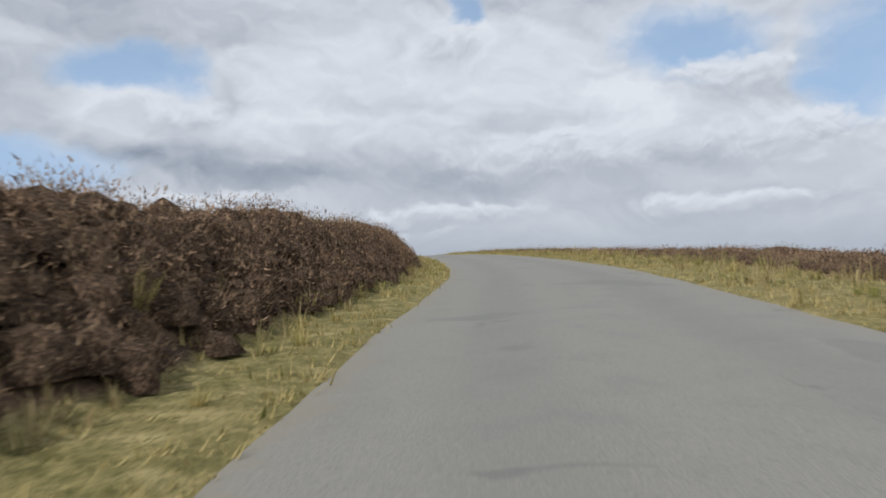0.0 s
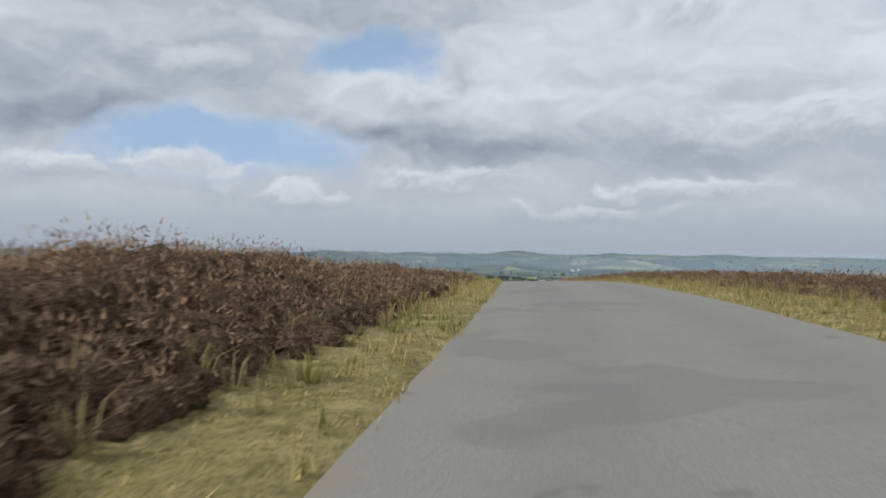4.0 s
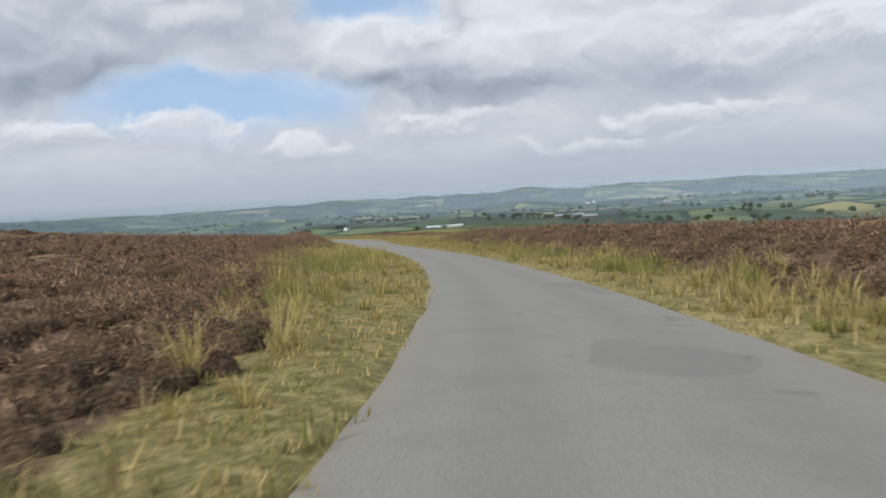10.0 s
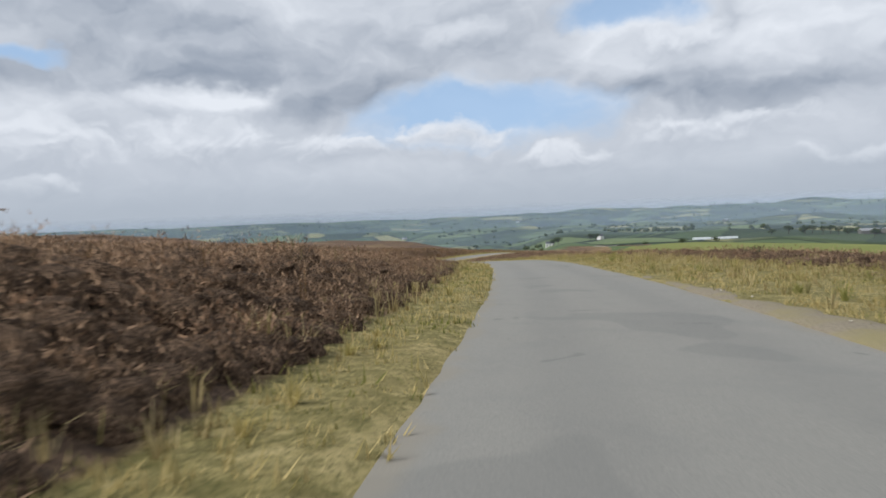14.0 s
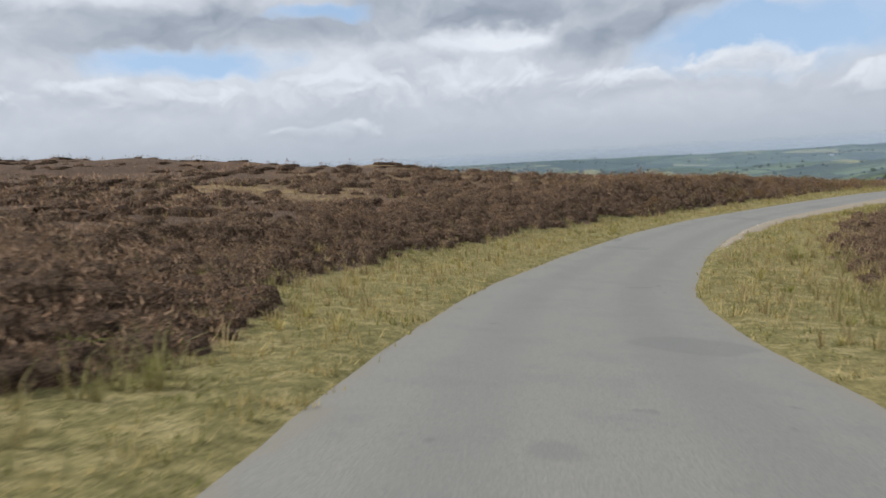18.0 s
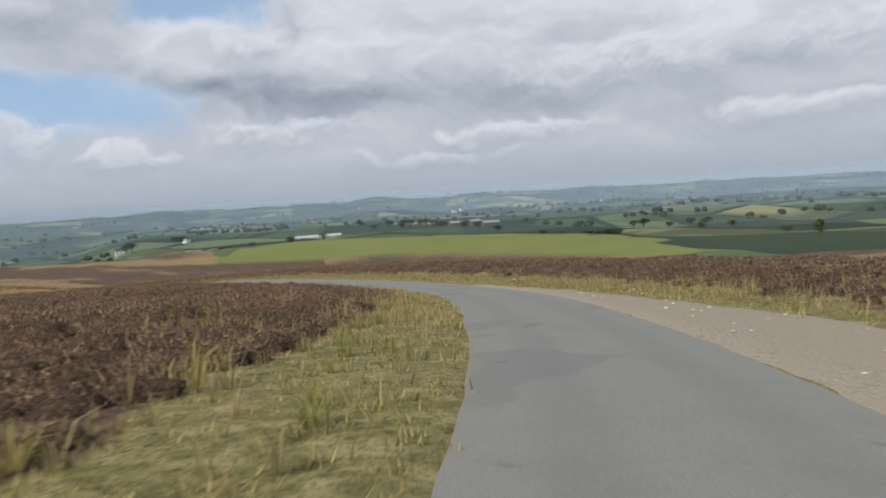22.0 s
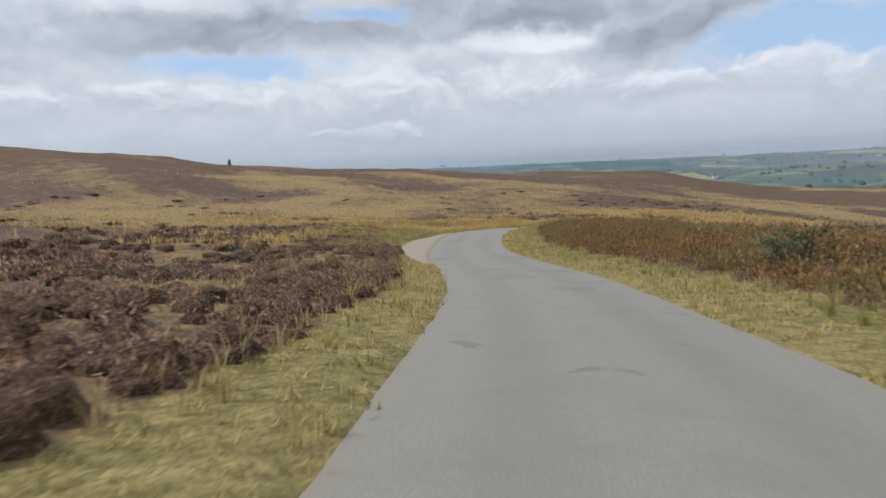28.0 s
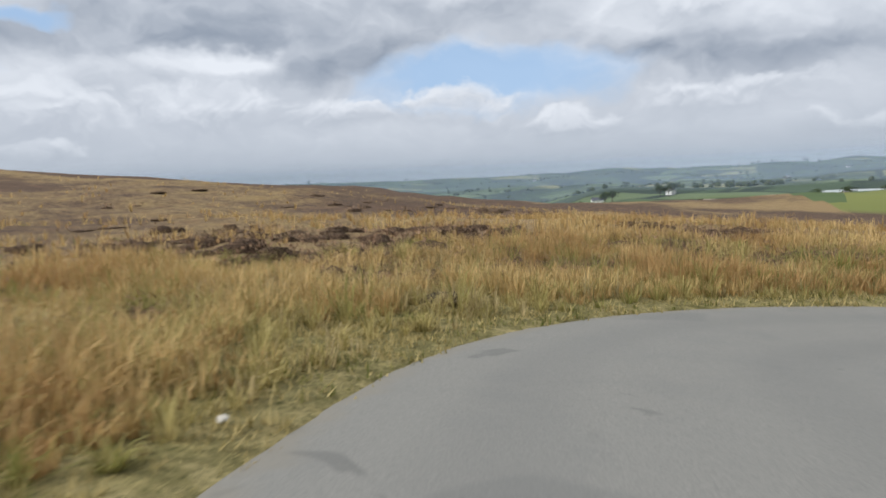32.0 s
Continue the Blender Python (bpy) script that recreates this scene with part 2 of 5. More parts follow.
def mat_ground():
    m, N, bs = material("moorland", 0.95, 0.12)
    P = world_place(N)
    grass = N.add("ShaderNodeAttribute", attribute_name="grass").outputs["Fac"]
    green = N.add("ShaderNodeAttribute", attribute_name="green").outputs["Fac"]
    farm = N.add("ShaderNodeAttribute", attribute_name="farm").outputs["Fac"]
    fine = N.noise(P, 5.0, 6, 0.7)
    mid = N.noise(P, 0.35, 6, 0.65)
    wide = N.noise(P, 0.03, 5, 0.6, 0.6)
    heath = N.mix(N.ramp(fine, 0.3, 0.7), (0.06, 0.042, 0.03), (0.215, 0.142, 0.094))
    grit = N.noise(P, 24.0, 4, 0.75)
    heath = N.mix(N.ramp(grit, 0.56, 0.4, 0.0, 0.75), heath, (0.03, 0.022, 0.018))
    heath = N.mix(N.math("MULTIPLY", N.ramp(mid, 0.48, 0.7), 0.55), heath, (0.20, 0.12, 0.078))
    straw = N.mix(N.ramp(fine, 0.3, 0.72), (0.19, 0.135, 0.066), (0.46, 0.335, 0.175))
    straw = N.mix(N.math("MULTIPLY", N.ramp(mid, 0.45, 0.65), 0.5), straw, (0.29, 0.22, 0.095))
    straw = N.mix(N.ramp(grit, 0.54, 0.4, 0.0, 0.7), straw, (0.10, 0.062, 0.03))
    straw = N.mix(N.ramp(N.noise(P, 0.9, 5, 0.7), 0.5, 0.66, 0.0, 0.6), straw, (0.22, 0.125, 0.06))
    turf = N.mix(N.ramp(fine, 0.3, 0.7), (0.12, 0.108, 0.038), (0.32, 0.27, 0.115))
    turf = N.mix(N.math("MULTIPLY", N.ramp(mid, 0.45, 0.7), 0.5), turf, (0.33, 0.26, 0.12))
    turf = N.mix(N.ramp(N.noise(P, 2.2, 5, 0.7), 0.5, 0.64, 0.0, 0.75), turf, (0.42, 0.345, 0.165))
    turf = N.mix(N.ramp(grit, 0.52, 0.38, 0.0, 0.7), turf, (0.055, 0.06, 0.02))
    gm = N.math("ADD", grass, N.math("MULTIPLY", N.math("SUBTRACT", mid, 0.5), 1.1))
    gm = N.math("ADD", gm, N.math("MULTIPLY", N.math("SUBTRACT", wide, 0.5), 1.0))
    gm = N.math("ADD", gm, N.math("MULTIPLY", N.math("SUBTRACT", N.noise(P, 1.6, 5, 0.7), 0.5), 1.1))
    c = N.mix(N.ramp(gm, 0.25, 0.8), heath, straw)
    c = N.mix(N.ramp(green, 0.3, 0.7), c, turf)
    # farmland: fields with hedges between
    rot = N.add("ShaderNodeMapping")
    rot.inputs["Rotation"].default_value = (0, 0, 0.5)
    rot.inputs["Scale"].default_value = (1.0, 0.62, 0.0)
    N.link(P, rot.inputs["Vector"])
    cell = N.add("ShaderNodeTexVoronoi", in_Scale=0.0075, in_Randomness=0.85)
    N.link(rot.outputs[0], cell.inputs["Vector"])
    hed = N.add("ShaderNodeTexVoronoi", in_Scale=0.0075, in_Randomness=0.85, feature="DISTANCE_TO_EDGE")
    N.link(rot.outputs[0], hed.inputs["Vector"])
    tint = N.add("ShaderNodeSeparateColor")
    N.link(cell.outputs["Color"], tint.inputs[0])
    f = N.mix(N.ramp(tint.outputs[0], 0.1, 0.9), (0.065, 0.095, 0.05), (0.125, 0.16, 0.075))
    f = N.mix(N.ramp(tint.outputs[1], 0.72, 0.8), f, (0.24, 0.23, 0.11))
    f = N.mix(N.ramp(tint.outputs[2], 0.72, 0.78), f, (0.035, 0.05, 0.035))
    hn = N.noise(P, 0.05, 4, 0.7)
    hedge = N.ramp(N.math("ADD", hed.outputs["Distance"], N.math("MULTIPLY", N.math("SUBTRACT", hn, 0.5), 0.10)), 0.05, 0.025)
    f = N.mix(hedge, f, (0.03, 0.043, 0.03))
    f = N.mix(N.math("MULTIPLY", N.ramp(N.noise(P, 0.004, 4, 0.6), 0.46, 0.58), 0.8), f, (0.045, 0.065, 0.035))
    plot = N.add("ShaderNodeTexVoronoi", in_Scale=0.0058, in_Randomness=0.9)
    N.link(rot.outputs[0], plot.inputs["Vector"])
    shade = N.add("ShaderNodeSeparateColor")
    N.link(plot.outputs["Color"], shade.inputs[0])
    meadow = N.mix(N.noise(P, 0.02, 4), (0.145, 0.165, 0.05), (0.20, 0.215, 0.07))
    meadow = N.mix(N.ramp(shade.outputs[0], 0.22, 0.36), meadow, N.mix(N.noise(P, 0.03, 4), (0.07, 0.105, 0.045), (0.11, 0.145, 0.06)))
    c = N.mix(N.ramp(farm, 0.25, 0.35), c, meadow)
    c = N.mix(N.ramp(farm, 0.62, 0.72), c, f)
    N.link(c, bs.inputs["Base Color"])
    h = N.math("ADD", fine, N.math("MULTIPLY", mid, 2.0))
    bump(N, bs, N.math("ADD", h, grit), 0.7, 0.05)
    return m


def let_through(m, N, bs, color, share=0.42):
    """Thin leaves glow a little against the light."""
    t = N.add("ShaderNodeBsdfTranslucent")
    N.link(color, t.inputs["Color"])
    mix = N.add("ShaderNodeMixShader", in_Fac=share)
    N.link(bs.outputs[0], mix.inputs[1])
    N.link(t.outputs[0], mix.inputs[2])
    for n in m.node_tree.nodes:
        if n.type == "OUTPUT_MATERIAL":
            N.link(mix.outputs[0], n.inputs[0])


def mat_plant(name, lo, hi, alt, alt_share=0.25, rough=0.85):
    m, N, bs = material(name, rough, 0.15)
    geo = N.add("ShaderNodeNewGeometry")
    r = geo.outputs["Random Per Island"]
    big = N.noise(geo.outputs["Position"], 0.22, 5, 0.65)
    c = N.mix(r, lo, hi)
    c = N.mix(N.math("MULTIPLY", N.ramp(N.math("ADD", big, N.math("MULTIPLY", r, 0.12)), 0.56, 0.66), alt_share), c, alt)
    N.link(c, bs.inputs["Base Color"])
    let_through(m, N, bs, c)
    return m


M_ASPHALT, M_GRAVEL, M_GROUND = mat_asphalt(), mat_gravel("gravel", (0.39, 0.335, 0.26), (0.20, 0.168, 0.125), (0.30, 0.25, 0.185)), mat_ground()
M_EARTH = mat_gravel("worn_earth", (0.26, 0.225, 0.17), (0.16, 0.135, 0.095), (0.22, 0.19, 0.10))
def tuft_tint(N, c):
    """Tufts differ: grey-brown, rusty where the flowers have dried, dull green where young shoots come through."""
    hue = N.add("ShaderNodeAttribute", attribute_name="hue").outputs["Fac"]
    c = N.mix(N.ramp(hue, 0.1, 0.9, 0.0, 0.45), c, (0.30, 0.155, 0.085))
    return N.mix(N.ramp(hue, -0.15, -0.9, 0.0, 0.5), c, (0.15, 0.135, 0.07))


def mat_heather():
    m, N, bs = material("heather", 0.9, 0.1)
    geo = N.add("ShaderNodeNewGeometry")
    P, r = geo.outputs["Position"], geo.outputs["Random Per Island"]
    tone = N.add("ShaderNodeAttribute", attribute_name="tone").outputs["Fac"]
    tuft = N.noise(P, 4.0, 4, 0.7)
    c = N.mix(N.math("ADD", N.math("MULTIPLY", r, 0.35), N.math("ADD", N.math("MULTIPLY", N.ramp(tuft, 0.35, 0.65), 0.25), N.math("MULTIPLY", tone, 0.4))), (0.165, 0.108, 0.07), (0.49, 0.33, 0.21))
    c = tuft_tint(N, c)
    N.link(c, bs.inputs["Base Color"])
    let_through(m, N, bs, c, 0.25)
    return m


def mat_heather_core():
    m, N, bs = material("heather_twigs", 0.95, 0.08)
    P = world_place(N)
    speck = N.noise(P, 30.0, 4, 0.8)
    sprig = N.noise(P, 9.0, 4, 0.7)
    c = N.mix(N.ramp(speck, 0.42, 0.62), (0.085, 0.058, 0.04), (0.38, 0.25, 0.16))
    c = N.mix(N.ramp(sprig, 0.55, 0.4, 0.0, 0.55), c, (0.06, 0.043, 0.032))
    N.link(c, bs.inputs["Base Color"])
    bump(N, bs, N.math("ADD", speck, N.math("MULTIPLY", sprig, 2.0)), 1.0, 0.12)
    return m


M_HEATH, M_HEATH_BASE = mat_heather(), mat_heather_core()

M_STRAW = mat_plant("dry_grass", (0.22, 0.17, 0.07), (0.58, 0.47, 0.25), (0.20, 0.21, 0.07), 0.6)
M_SEDGE = mat_plant("pale_sedge", (0.38, 0.265, 0.10), (0.76, 0.56, 0.27), (0.42, 0.25, 0.105), 0.7)


def mat_turf():
    m, N, bs = material("verge_grass", 0.85, 0.15)
    geo = N.add("ShaderNodeNewGeometry")
    P, r = geo.outputs["Position"], geo.outputs["Random Per Island"]
    straw = N.mix(r, (0.29, 0.235, 0.09), (0.58, 0.47, 0.22))
    green = N.mix(r, (0.11, 0.13, 0.03), (0.32, 0.315, 0.09))
    spots = N.math("ADD", N.noise(P, 0.55, 5, 0.65), N.math("MULTIPLY", N.math("SUBTRACT", r, 0.5), 0.22))
    c = N.mix(N.ramp(spots, 0.3, 0.52), green, straw)
    N.link(c, bs.inputs["Base Color"])
    let_through(m, N, bs, c)
    return m


M_TURF = mat_turf()
M_TUSSOCK = mat_plant("tussock_grass", (0.24, 0.205, 0.065), (0.62, 0.51, 0.22), (0.22, 0.245, 0.06), 0.8)
M_BRACKEN = mat_plant("bracken", (0.14, 0.085, 0.04), (0.40, 0.245, 0.11), (0.23, 0.205, 0.095), 0.85)
M_THORN = mat_plant("thorn_leaves", (0.08, 0.095, 0.045), (0.20, 0.215, 0.11), (0.26, 0.22, 0.12), 0.5)
M_LEAF = mat_plant("leaves", (0.03, 0.05, 0.018), (0.085, 0.11, 0.035), (0.12, 0.12, 0.04), 0.4)


# ---- the lie of the land ----
ROAD = [(1.5, -0.8, -1.25), (12.2, 22.6, 0.15), (19.8, 47.3, 1.32), (25.2, 72.8, 2.01), (30.1, 97.5, 2.02), (33.6, 123.0, 1.18), (32.9, 148.6, -0.64),
        (33.5, 173.8, -3.08), (38.5, 199.5, -4.91), (38.5, 224.6, -6.13), (34.25, 250.2, -7.21), (30.3, 275.4, -8.28), (24.8, 300.7, -9.41), (17.3, 325.1, -10.66),
        (4.6, 347.4, -12.47), (-8.3, 369.1, -14.95), (-12.6, 393.3, -15.59), (-5.8, 418.5, -15.6), (3.1, 441.4, -17.43), (8.5, 466.9, -20.09), (5.3, 492.8, -22.04),
        (-5.2, 515.3, -23.42), (-18.0, 537.5, -25.59), (-33.8, 557.8, -28.24), (-52.4, 575.7, -30.27), (-68.2, 595.2, -31.54), (-73.0, 610.0, -32.66), (-73.2, 617.2, -33.3)]
HALF = [2.94, 2.87, 2.68, 2.67, 2.96, 3.22, 2.98, 2.64, 2.05, 1.6, 1.62, 2.2, 2.3, 2.24, 2.21, 2.31, 2.1, 1.65, 1.7, 2.2, 1.85, 1.6, 1.75, 2.18, 2.25, 2.75, 2.6, 2.1]
# sideways tilt of the road in degrees, right side up
BANK = [0.3, 1.5, 1.5, 1.5, 0, 1, 0, -4.5, -1.5, -2.5, -0.5, -1, 0, 0.5, -1.5, -2.5, 0, -0.5, -1.2, -1.5, -0.5, -1.2, -2.2, -1.8, 0.2, 1.2, -0.8, 0]


def spline(nodes, u):
    """Catmull-Rom through the nodes at parameters u (0 .. n-1)."""
    p = np.asarray(nodes, float).reshape(len(nodes), -1)
    p = np.vstack([2 * p[0] - p[1], p, 2 * p[-1] - p[-2]])
    i = np.clip(np.floor(u).astype(int), 0, len(nodes) - 2)
    f = (u - i)[:, None]
    a, b, c, d = p[i], p[i + 1], p[i + 2], p[i + 3]
    return 0.5 * (2 * b + (c - a) * f + (2 * a - 5 * b + 4 * c - d) * f ** 2 + (3 * b - a - 3 * c + d) * f ** 3)


# the road goes on behind the start and beyond the end
ROAD = [(-13.0, -49.0, -4.6), (-5.5, -24.9, -2.9)] + ROAD + [(-66.8, 621.2, -33.95), (-55.0, 623.5, -34.8), (-38.0, 622.0, -35.8), (-14.0, 617.0, -37.0)]
HALF = [2.9, 2.9] + HALF + [2.1, 2.1, 2.1, 2.1]
BANK = [0, 0] + BANK + [0, 0, 0, 0]
RU = np.linspace(0, len(ROAD) - 1, (len(ROAD) - 1) * 12 + 1)
RC = spline(ROAD, RU)
RH = spline(HALF, RU)[:, 0]
RB = spline(BANK, RU)[:, 0]
_d = np.gradient(RC[:, :2], axis=0)
_d /= np.linalg.norm(_d, axis=1)[:, None]
RN = np.stack([_d[:, 1], -_d[:, 0]], 1)  # to the right


STA = RC[::3]
ST_N, ST_H, ST_B, ST_U = RN[::3], RH[::3], RB[::3], RU[::3]


def along(pairs, u):
    """A value that changes along the road: (node, value) pairs."""
    k, v = zip(*pairs)
    return np.interp(u, k, v)


# node 2 is the start of the drive, one node every 25 m
BANK_L = ((0, 1.5), (2.7, 1.5), (3.2, 1.35), (4.4, 1.3), (5.1, 1.0), (6, 0.35), (7, 0.05), (10, -0.1), (11, 0.05), (12, 0.55), (12.9, 0.95), (13.5, 0.8), (15, 0.3), (16, 0.45), (16.9, 1.25), (17.7, 1.7), (18.2, 1.95), (18.6, 1.1), (19.0, 0.15), (20, 0.0), (22, 0.0), (24, 0.2), (27.5, 0.2), (28.5, 0.05), (33, 0.0))
# how wide the left bank's slope is
SLOPE_L = ((0, 1.5), (5, 1.5), (6, 3.0), (11.5, 3.6), (12.6, 1.8), (13.5, 2.2), (15, 3.6), (33, 3.6))
BANK_R = ((0, 0.0), (2.4, 0.0), (3.1, -0.25), (5, 0.0), (7, 0.4), (9, 0.8), (10, 0.75), (11, 0.65), (12, 0.6), (12.5, 0.15), (13, 0.0), (17, 0.1), (19, 0.1), (20, 0.3), (24, 0.4), (26, 0.5), (28, 0.2))
RISE_L = ((0, 0.01), (5, 0.0), (6, -0.02), (7, -0.03), (9, -0.028), (10, -0.012), (11, -0.004), (12, 0.03), (13, 0.08), (15, 0.105), (16.5, 0.1), (18, 0.05), (19, 0.0), (20, -0.01), (22.5, 0.01), (24, 0.06), (25, 0.08), (26, 0.09), (27, 0.08), (28, 0.04), (29, 0.01), (30, -0.01), (31, -0.03), (33, -0.05))
RISE_R = ((0, -0.02), (5, -0.02), (7, -0.04), (12, -0.05), (20, -0.06), (23, -0.06), (26, -0.03), (30, -0.03))
VERGE_L = ((0, 1.6), (6, 1.4), (7.5, 1.4), (7.9, 4.6), (8.25, 4.0), (8.6, 1.3), (10.1, 1.5), (10.7, 5.0), (11.6, 4.5), (12.2, 1.7), (13, 1.6), (15, 2.2), (16.2, 1.9), (16.6, 2.1), (16.85, 4.8), (17.6, 4.4), (18.1, 2.8), (19.5, 3.2), (21, 1.8), (23, 1.5), (25, 1.5), (25.8, 1.5), (26.4, 4.0), (27, 5.0), (28, 4.0), (33, 4.0))
VERGE_R = ((0, 4.0), (5, 3.4), (7, 2.8), (9, 2.0), (10, 2.6), (11, 3.2), (12.2, 3.5), (12.6, 7.0), (13, 8.0), (15, 6.0), (17, 4.0), (19, 3.5), (21, 6.0), (24, 3.0), (27, 3.0), (30, 5.0))


# edge of the lay-by dug into the bank
CUT = ((25.5, 0.0), (25.95, 2.5), (26.5, 2.7), (26.85, 0.9), (27.05, 0.0))


def smooth(a, b, x):
    f = np.clip((x - a) / (b - a), 0, 1)
    return f * f * (3 - 2 * f)


def wave(x, y, size, seed, octaves=3):
    """Cheap smooth noise of about -1..1 from turned sines."""
    rng = np.random.RandomState(seed)
    total, amp, out = 0.0, 1.0, np.zeros_like(x)
    for _ in range(octaves):
        for _ in range(3):
            a, p = rng.uniform(0, 6.283), rng.uniform(0, 6.283)
            k = 6.283 / (size * rng.uniform(0.7, 1.4))
            out += amp * np.sin(k * (x * math.cos(a) + y * math.sin(a)) + p + 0.8 * np.sin(k * 0.6 * (y * math.cos(a) - x * math.sin(a)) + 2 * p))
        total, amp, size = total + amp * 3 * 0.55, amp * 0.5, size * 0.45
    return out / total


LEN_U = np.gradient(np.r_[0, np.cumsum(np.linalg.norm(np.diff(RC[:, :2], axis=0), axis=1))], RU)


def locate(x, y):
    """Distance to the road's middle, signed lateral place (right +), and the road's node, height, half width and tilt there."""
    n = len(x)
    out = np.empty((6, n))
    for k in range(0, n, 8000):
        px, py = x[k:k + 8000, None], y[k:k + 8000, None]
        dx, dy = px - STA[None, :, 0], py - STA[None, :, 1]
        q = dx * dx + dy * dy
        m = q.min(1, keepdims=True)
        w = np.exp(-(q - m) / (2 * (2.5 + 0.30 * np.sqrt(m)) ** 2))
        w /= w.sum(1, keepdims=True)
        far = np.stack([np.sqrt(m[:, 0]), (w * (dx * ST_N[:, 0] + dy * ST_N[:, 1])).sum(1), w @ ST_U, w @ STA[:, 2], w @ ST_H, w @ ST_B])
        # close to the road: the exact foot on its middle line
        c = q.argmin(1) * 3
        for _ in range(2):
            j = np.clip(c[:, None] + np.arange(-3, 4)[None, :], 0, len(RC) - 1)
            qq = (px - RC[j, 0]) ** 2 + (py - RC[j, 1]) ** 2
            c = j[np.arange(len(j)), qq.argmin(1)]
        ex, ey = px[:, 0] - RC[c, 0], py[:, 0] - RC[c, 1]
        al = ey * RN[c, 0] - ex * RN[c, 1]
        u = np.clip(RU[c] + al / LEN_U[c], 0, len(ROAD) - 1)
        f = spline(ROAD, u)
        nx, ny = np.interp(u, RU, RN[:, 0]), np.interp(u, RU, RN[:, 1])
        lat = (px[:, 0] - f[:, 0]) * nx + (py[:, 0] - f[:, 1]) * ny
        near = np.stack([np.hypot(px[:, 0] - f[:, 0], py[:, 0] - f[:, 1]), lat, u, f[:, 2], spline(HALF, u)[:, 0], spline(BANK, u)[:, 0]])
        t = smooth(12, 28, far[0])
        out[:, k:k + 8000] = near * (1 - t) + far * t
    return out


def far_land(x, y):
    """The farmed valley and the hills beyond the moor."""
    r = np.hypot(x, y - 480)
    az = np.degrees(np.arctan2(-x, y - 480))
    z = -44 + 5 * wave(x, y, 520, 3) - 11 * smooth(430, 760, r) - 10 * smooth(1150, 1750, r)
    crest = 46 + 6 * wave(x, y, 1500, 5) + 7 * np.exp(-((az + 11) / 4.0) ** 2) + 8 * np.exp(-((az + 22) / 8) ** 2) + 6 * np.exp(-((az + 42) / 10) ** 2) - 12 * np.exp(-((az - 25) / 16) ** 2)
    z += crest * smooth(1900, 3300, r) + 12 * wave(x, y, 700, 8) * smooth(1500, 2600, r)
    z -= 30 * smooth(8, 14, az) * smooth(470, 820, r) * (1 - smooth(1600, 2400, r))
    # the valley's side falls away on the right, then a round green shoulder
    z -= 15 * smooth(130, 300, x) * smooth(520, 640, y) * (1 - smooth(700, 1300, r))
    z += 6 * np.exp(-(((x - 520) / 130) ** 2 + ((y - 800) / 160) ** 2))
    z += 9 * np.exp(-(((x - 75) / 230) ** 2 + ((y - 850) / 90) ** 2))
    return z


def land(x, y, fine=True):
    x, y = np.asarray(x, float), np.asarray(y, float)
    d, lat, u, zr, half, bank = locate(x, y)
    side = np.where(lat >= 0, 1.0, -1.0)
    e = d - half
    dd = np.where(d < 30, d, 30) * side
    rise_l, rise_r = along(RISE_L, u), along(RISE_R, u)
    mixs = 0.5 + 0.5 * np.tanh(lat / 12.0)
    rise = rise_l * (1 - mixs) + rise_r * mixs
    b = np.where(side < 0, along(BANK_L, u), along(BANK_R, u))
    verge = np.where(side < 0, along(VERGE_L, u), along(VERGE_R, u))
    z = zr + np.tan(np.radians(bank)) * np.clip(lat, -6, 6)
    z += np.where(e > -0.1, 0.07 * smooth(-0.1, 0.3, e), 0.0) - 0.02
    z += b * smooth(0.7 * verge, verge + np.where(side < 0, along(SLOPE_L, u), 3.6), e)
    z += rise * np.clip(d - half - 6, 0, along(((0, 75), (18, 75), (22, 150), (24, 240), (33, 240)), u))
    cut = along(CUT, u)
    z += np.where(side < 0, 0.42 * smooth(0.3, 1.0, cut) * smooth(0.0, 0.45, e - cut), 0.0)
    z += smooth(8, 40, e) * 0.7 * wave(x, y, 45, 11) + smooth(60, 200, e) * 2.0 * wave(x, y, 160, 12)
    if fine:
        z += smooth(verge, verge + 2.5, e) * 0.14 * wave(x, y, 5.5, 21)
    left = (1 - mixs)
    # beyond the last bend the moor falls away to the valley on the right
    ex, ey = x + 73, y - 606
    de, ae = np.hypot(ex, ey), np.degrees(np.arctan2(-ex, ey))
    z += np.interp(ae, (-150, -90, -50, -14, -3, 6, 18, 26, 40, 55), (0, -0.02, -0.06, -0.06, -0.045, -0.03, -0.016, -0.003, 0.006, 0.003)) * np.clip(de - 20, 0, 260) * smooth(6, 60, e)
    z += 13.0 * np.exp(-(((x + 330) / 150) ** 2 + ((y - 652) / 110) ** 2)) * smooth(20, 120, e)
    z += 5.0 * np.exp(-(((x + 330) / 140) ** 2 + ((y - 588) / 62) ** 2)) * smooth(20, 120, e)
    left = left * (1 - np.interp(ae, (-120, -80, 10, 34), (0, 1, 1, 0)) * smooth(10, 60, ey + 40))
    near, out = 130 + 300 * left, 420 + 420 * left
    f = smooth(0, 1, (d - near) / (out - near))
    z = z * (1 - f) + far_land(x, y) * f
    return z, dict(d=d, lat=lat, u=u, e=e, verge=verge, side=side, far=f)


def grown(lo, hi, step, reach, grow=1.13):
    mid = list(np.arange(lo, hi + 0.01, step))
    a, s = lo, step
    left = []
    while a > -reach:
        s *= grow
        a -= s
        left.append(a)
    b, s = hi, step
    right = []
    while b < reach:
        s *= grow
        b += s
        right.append(b)
    return np.array(left[::-1] + mid + right)


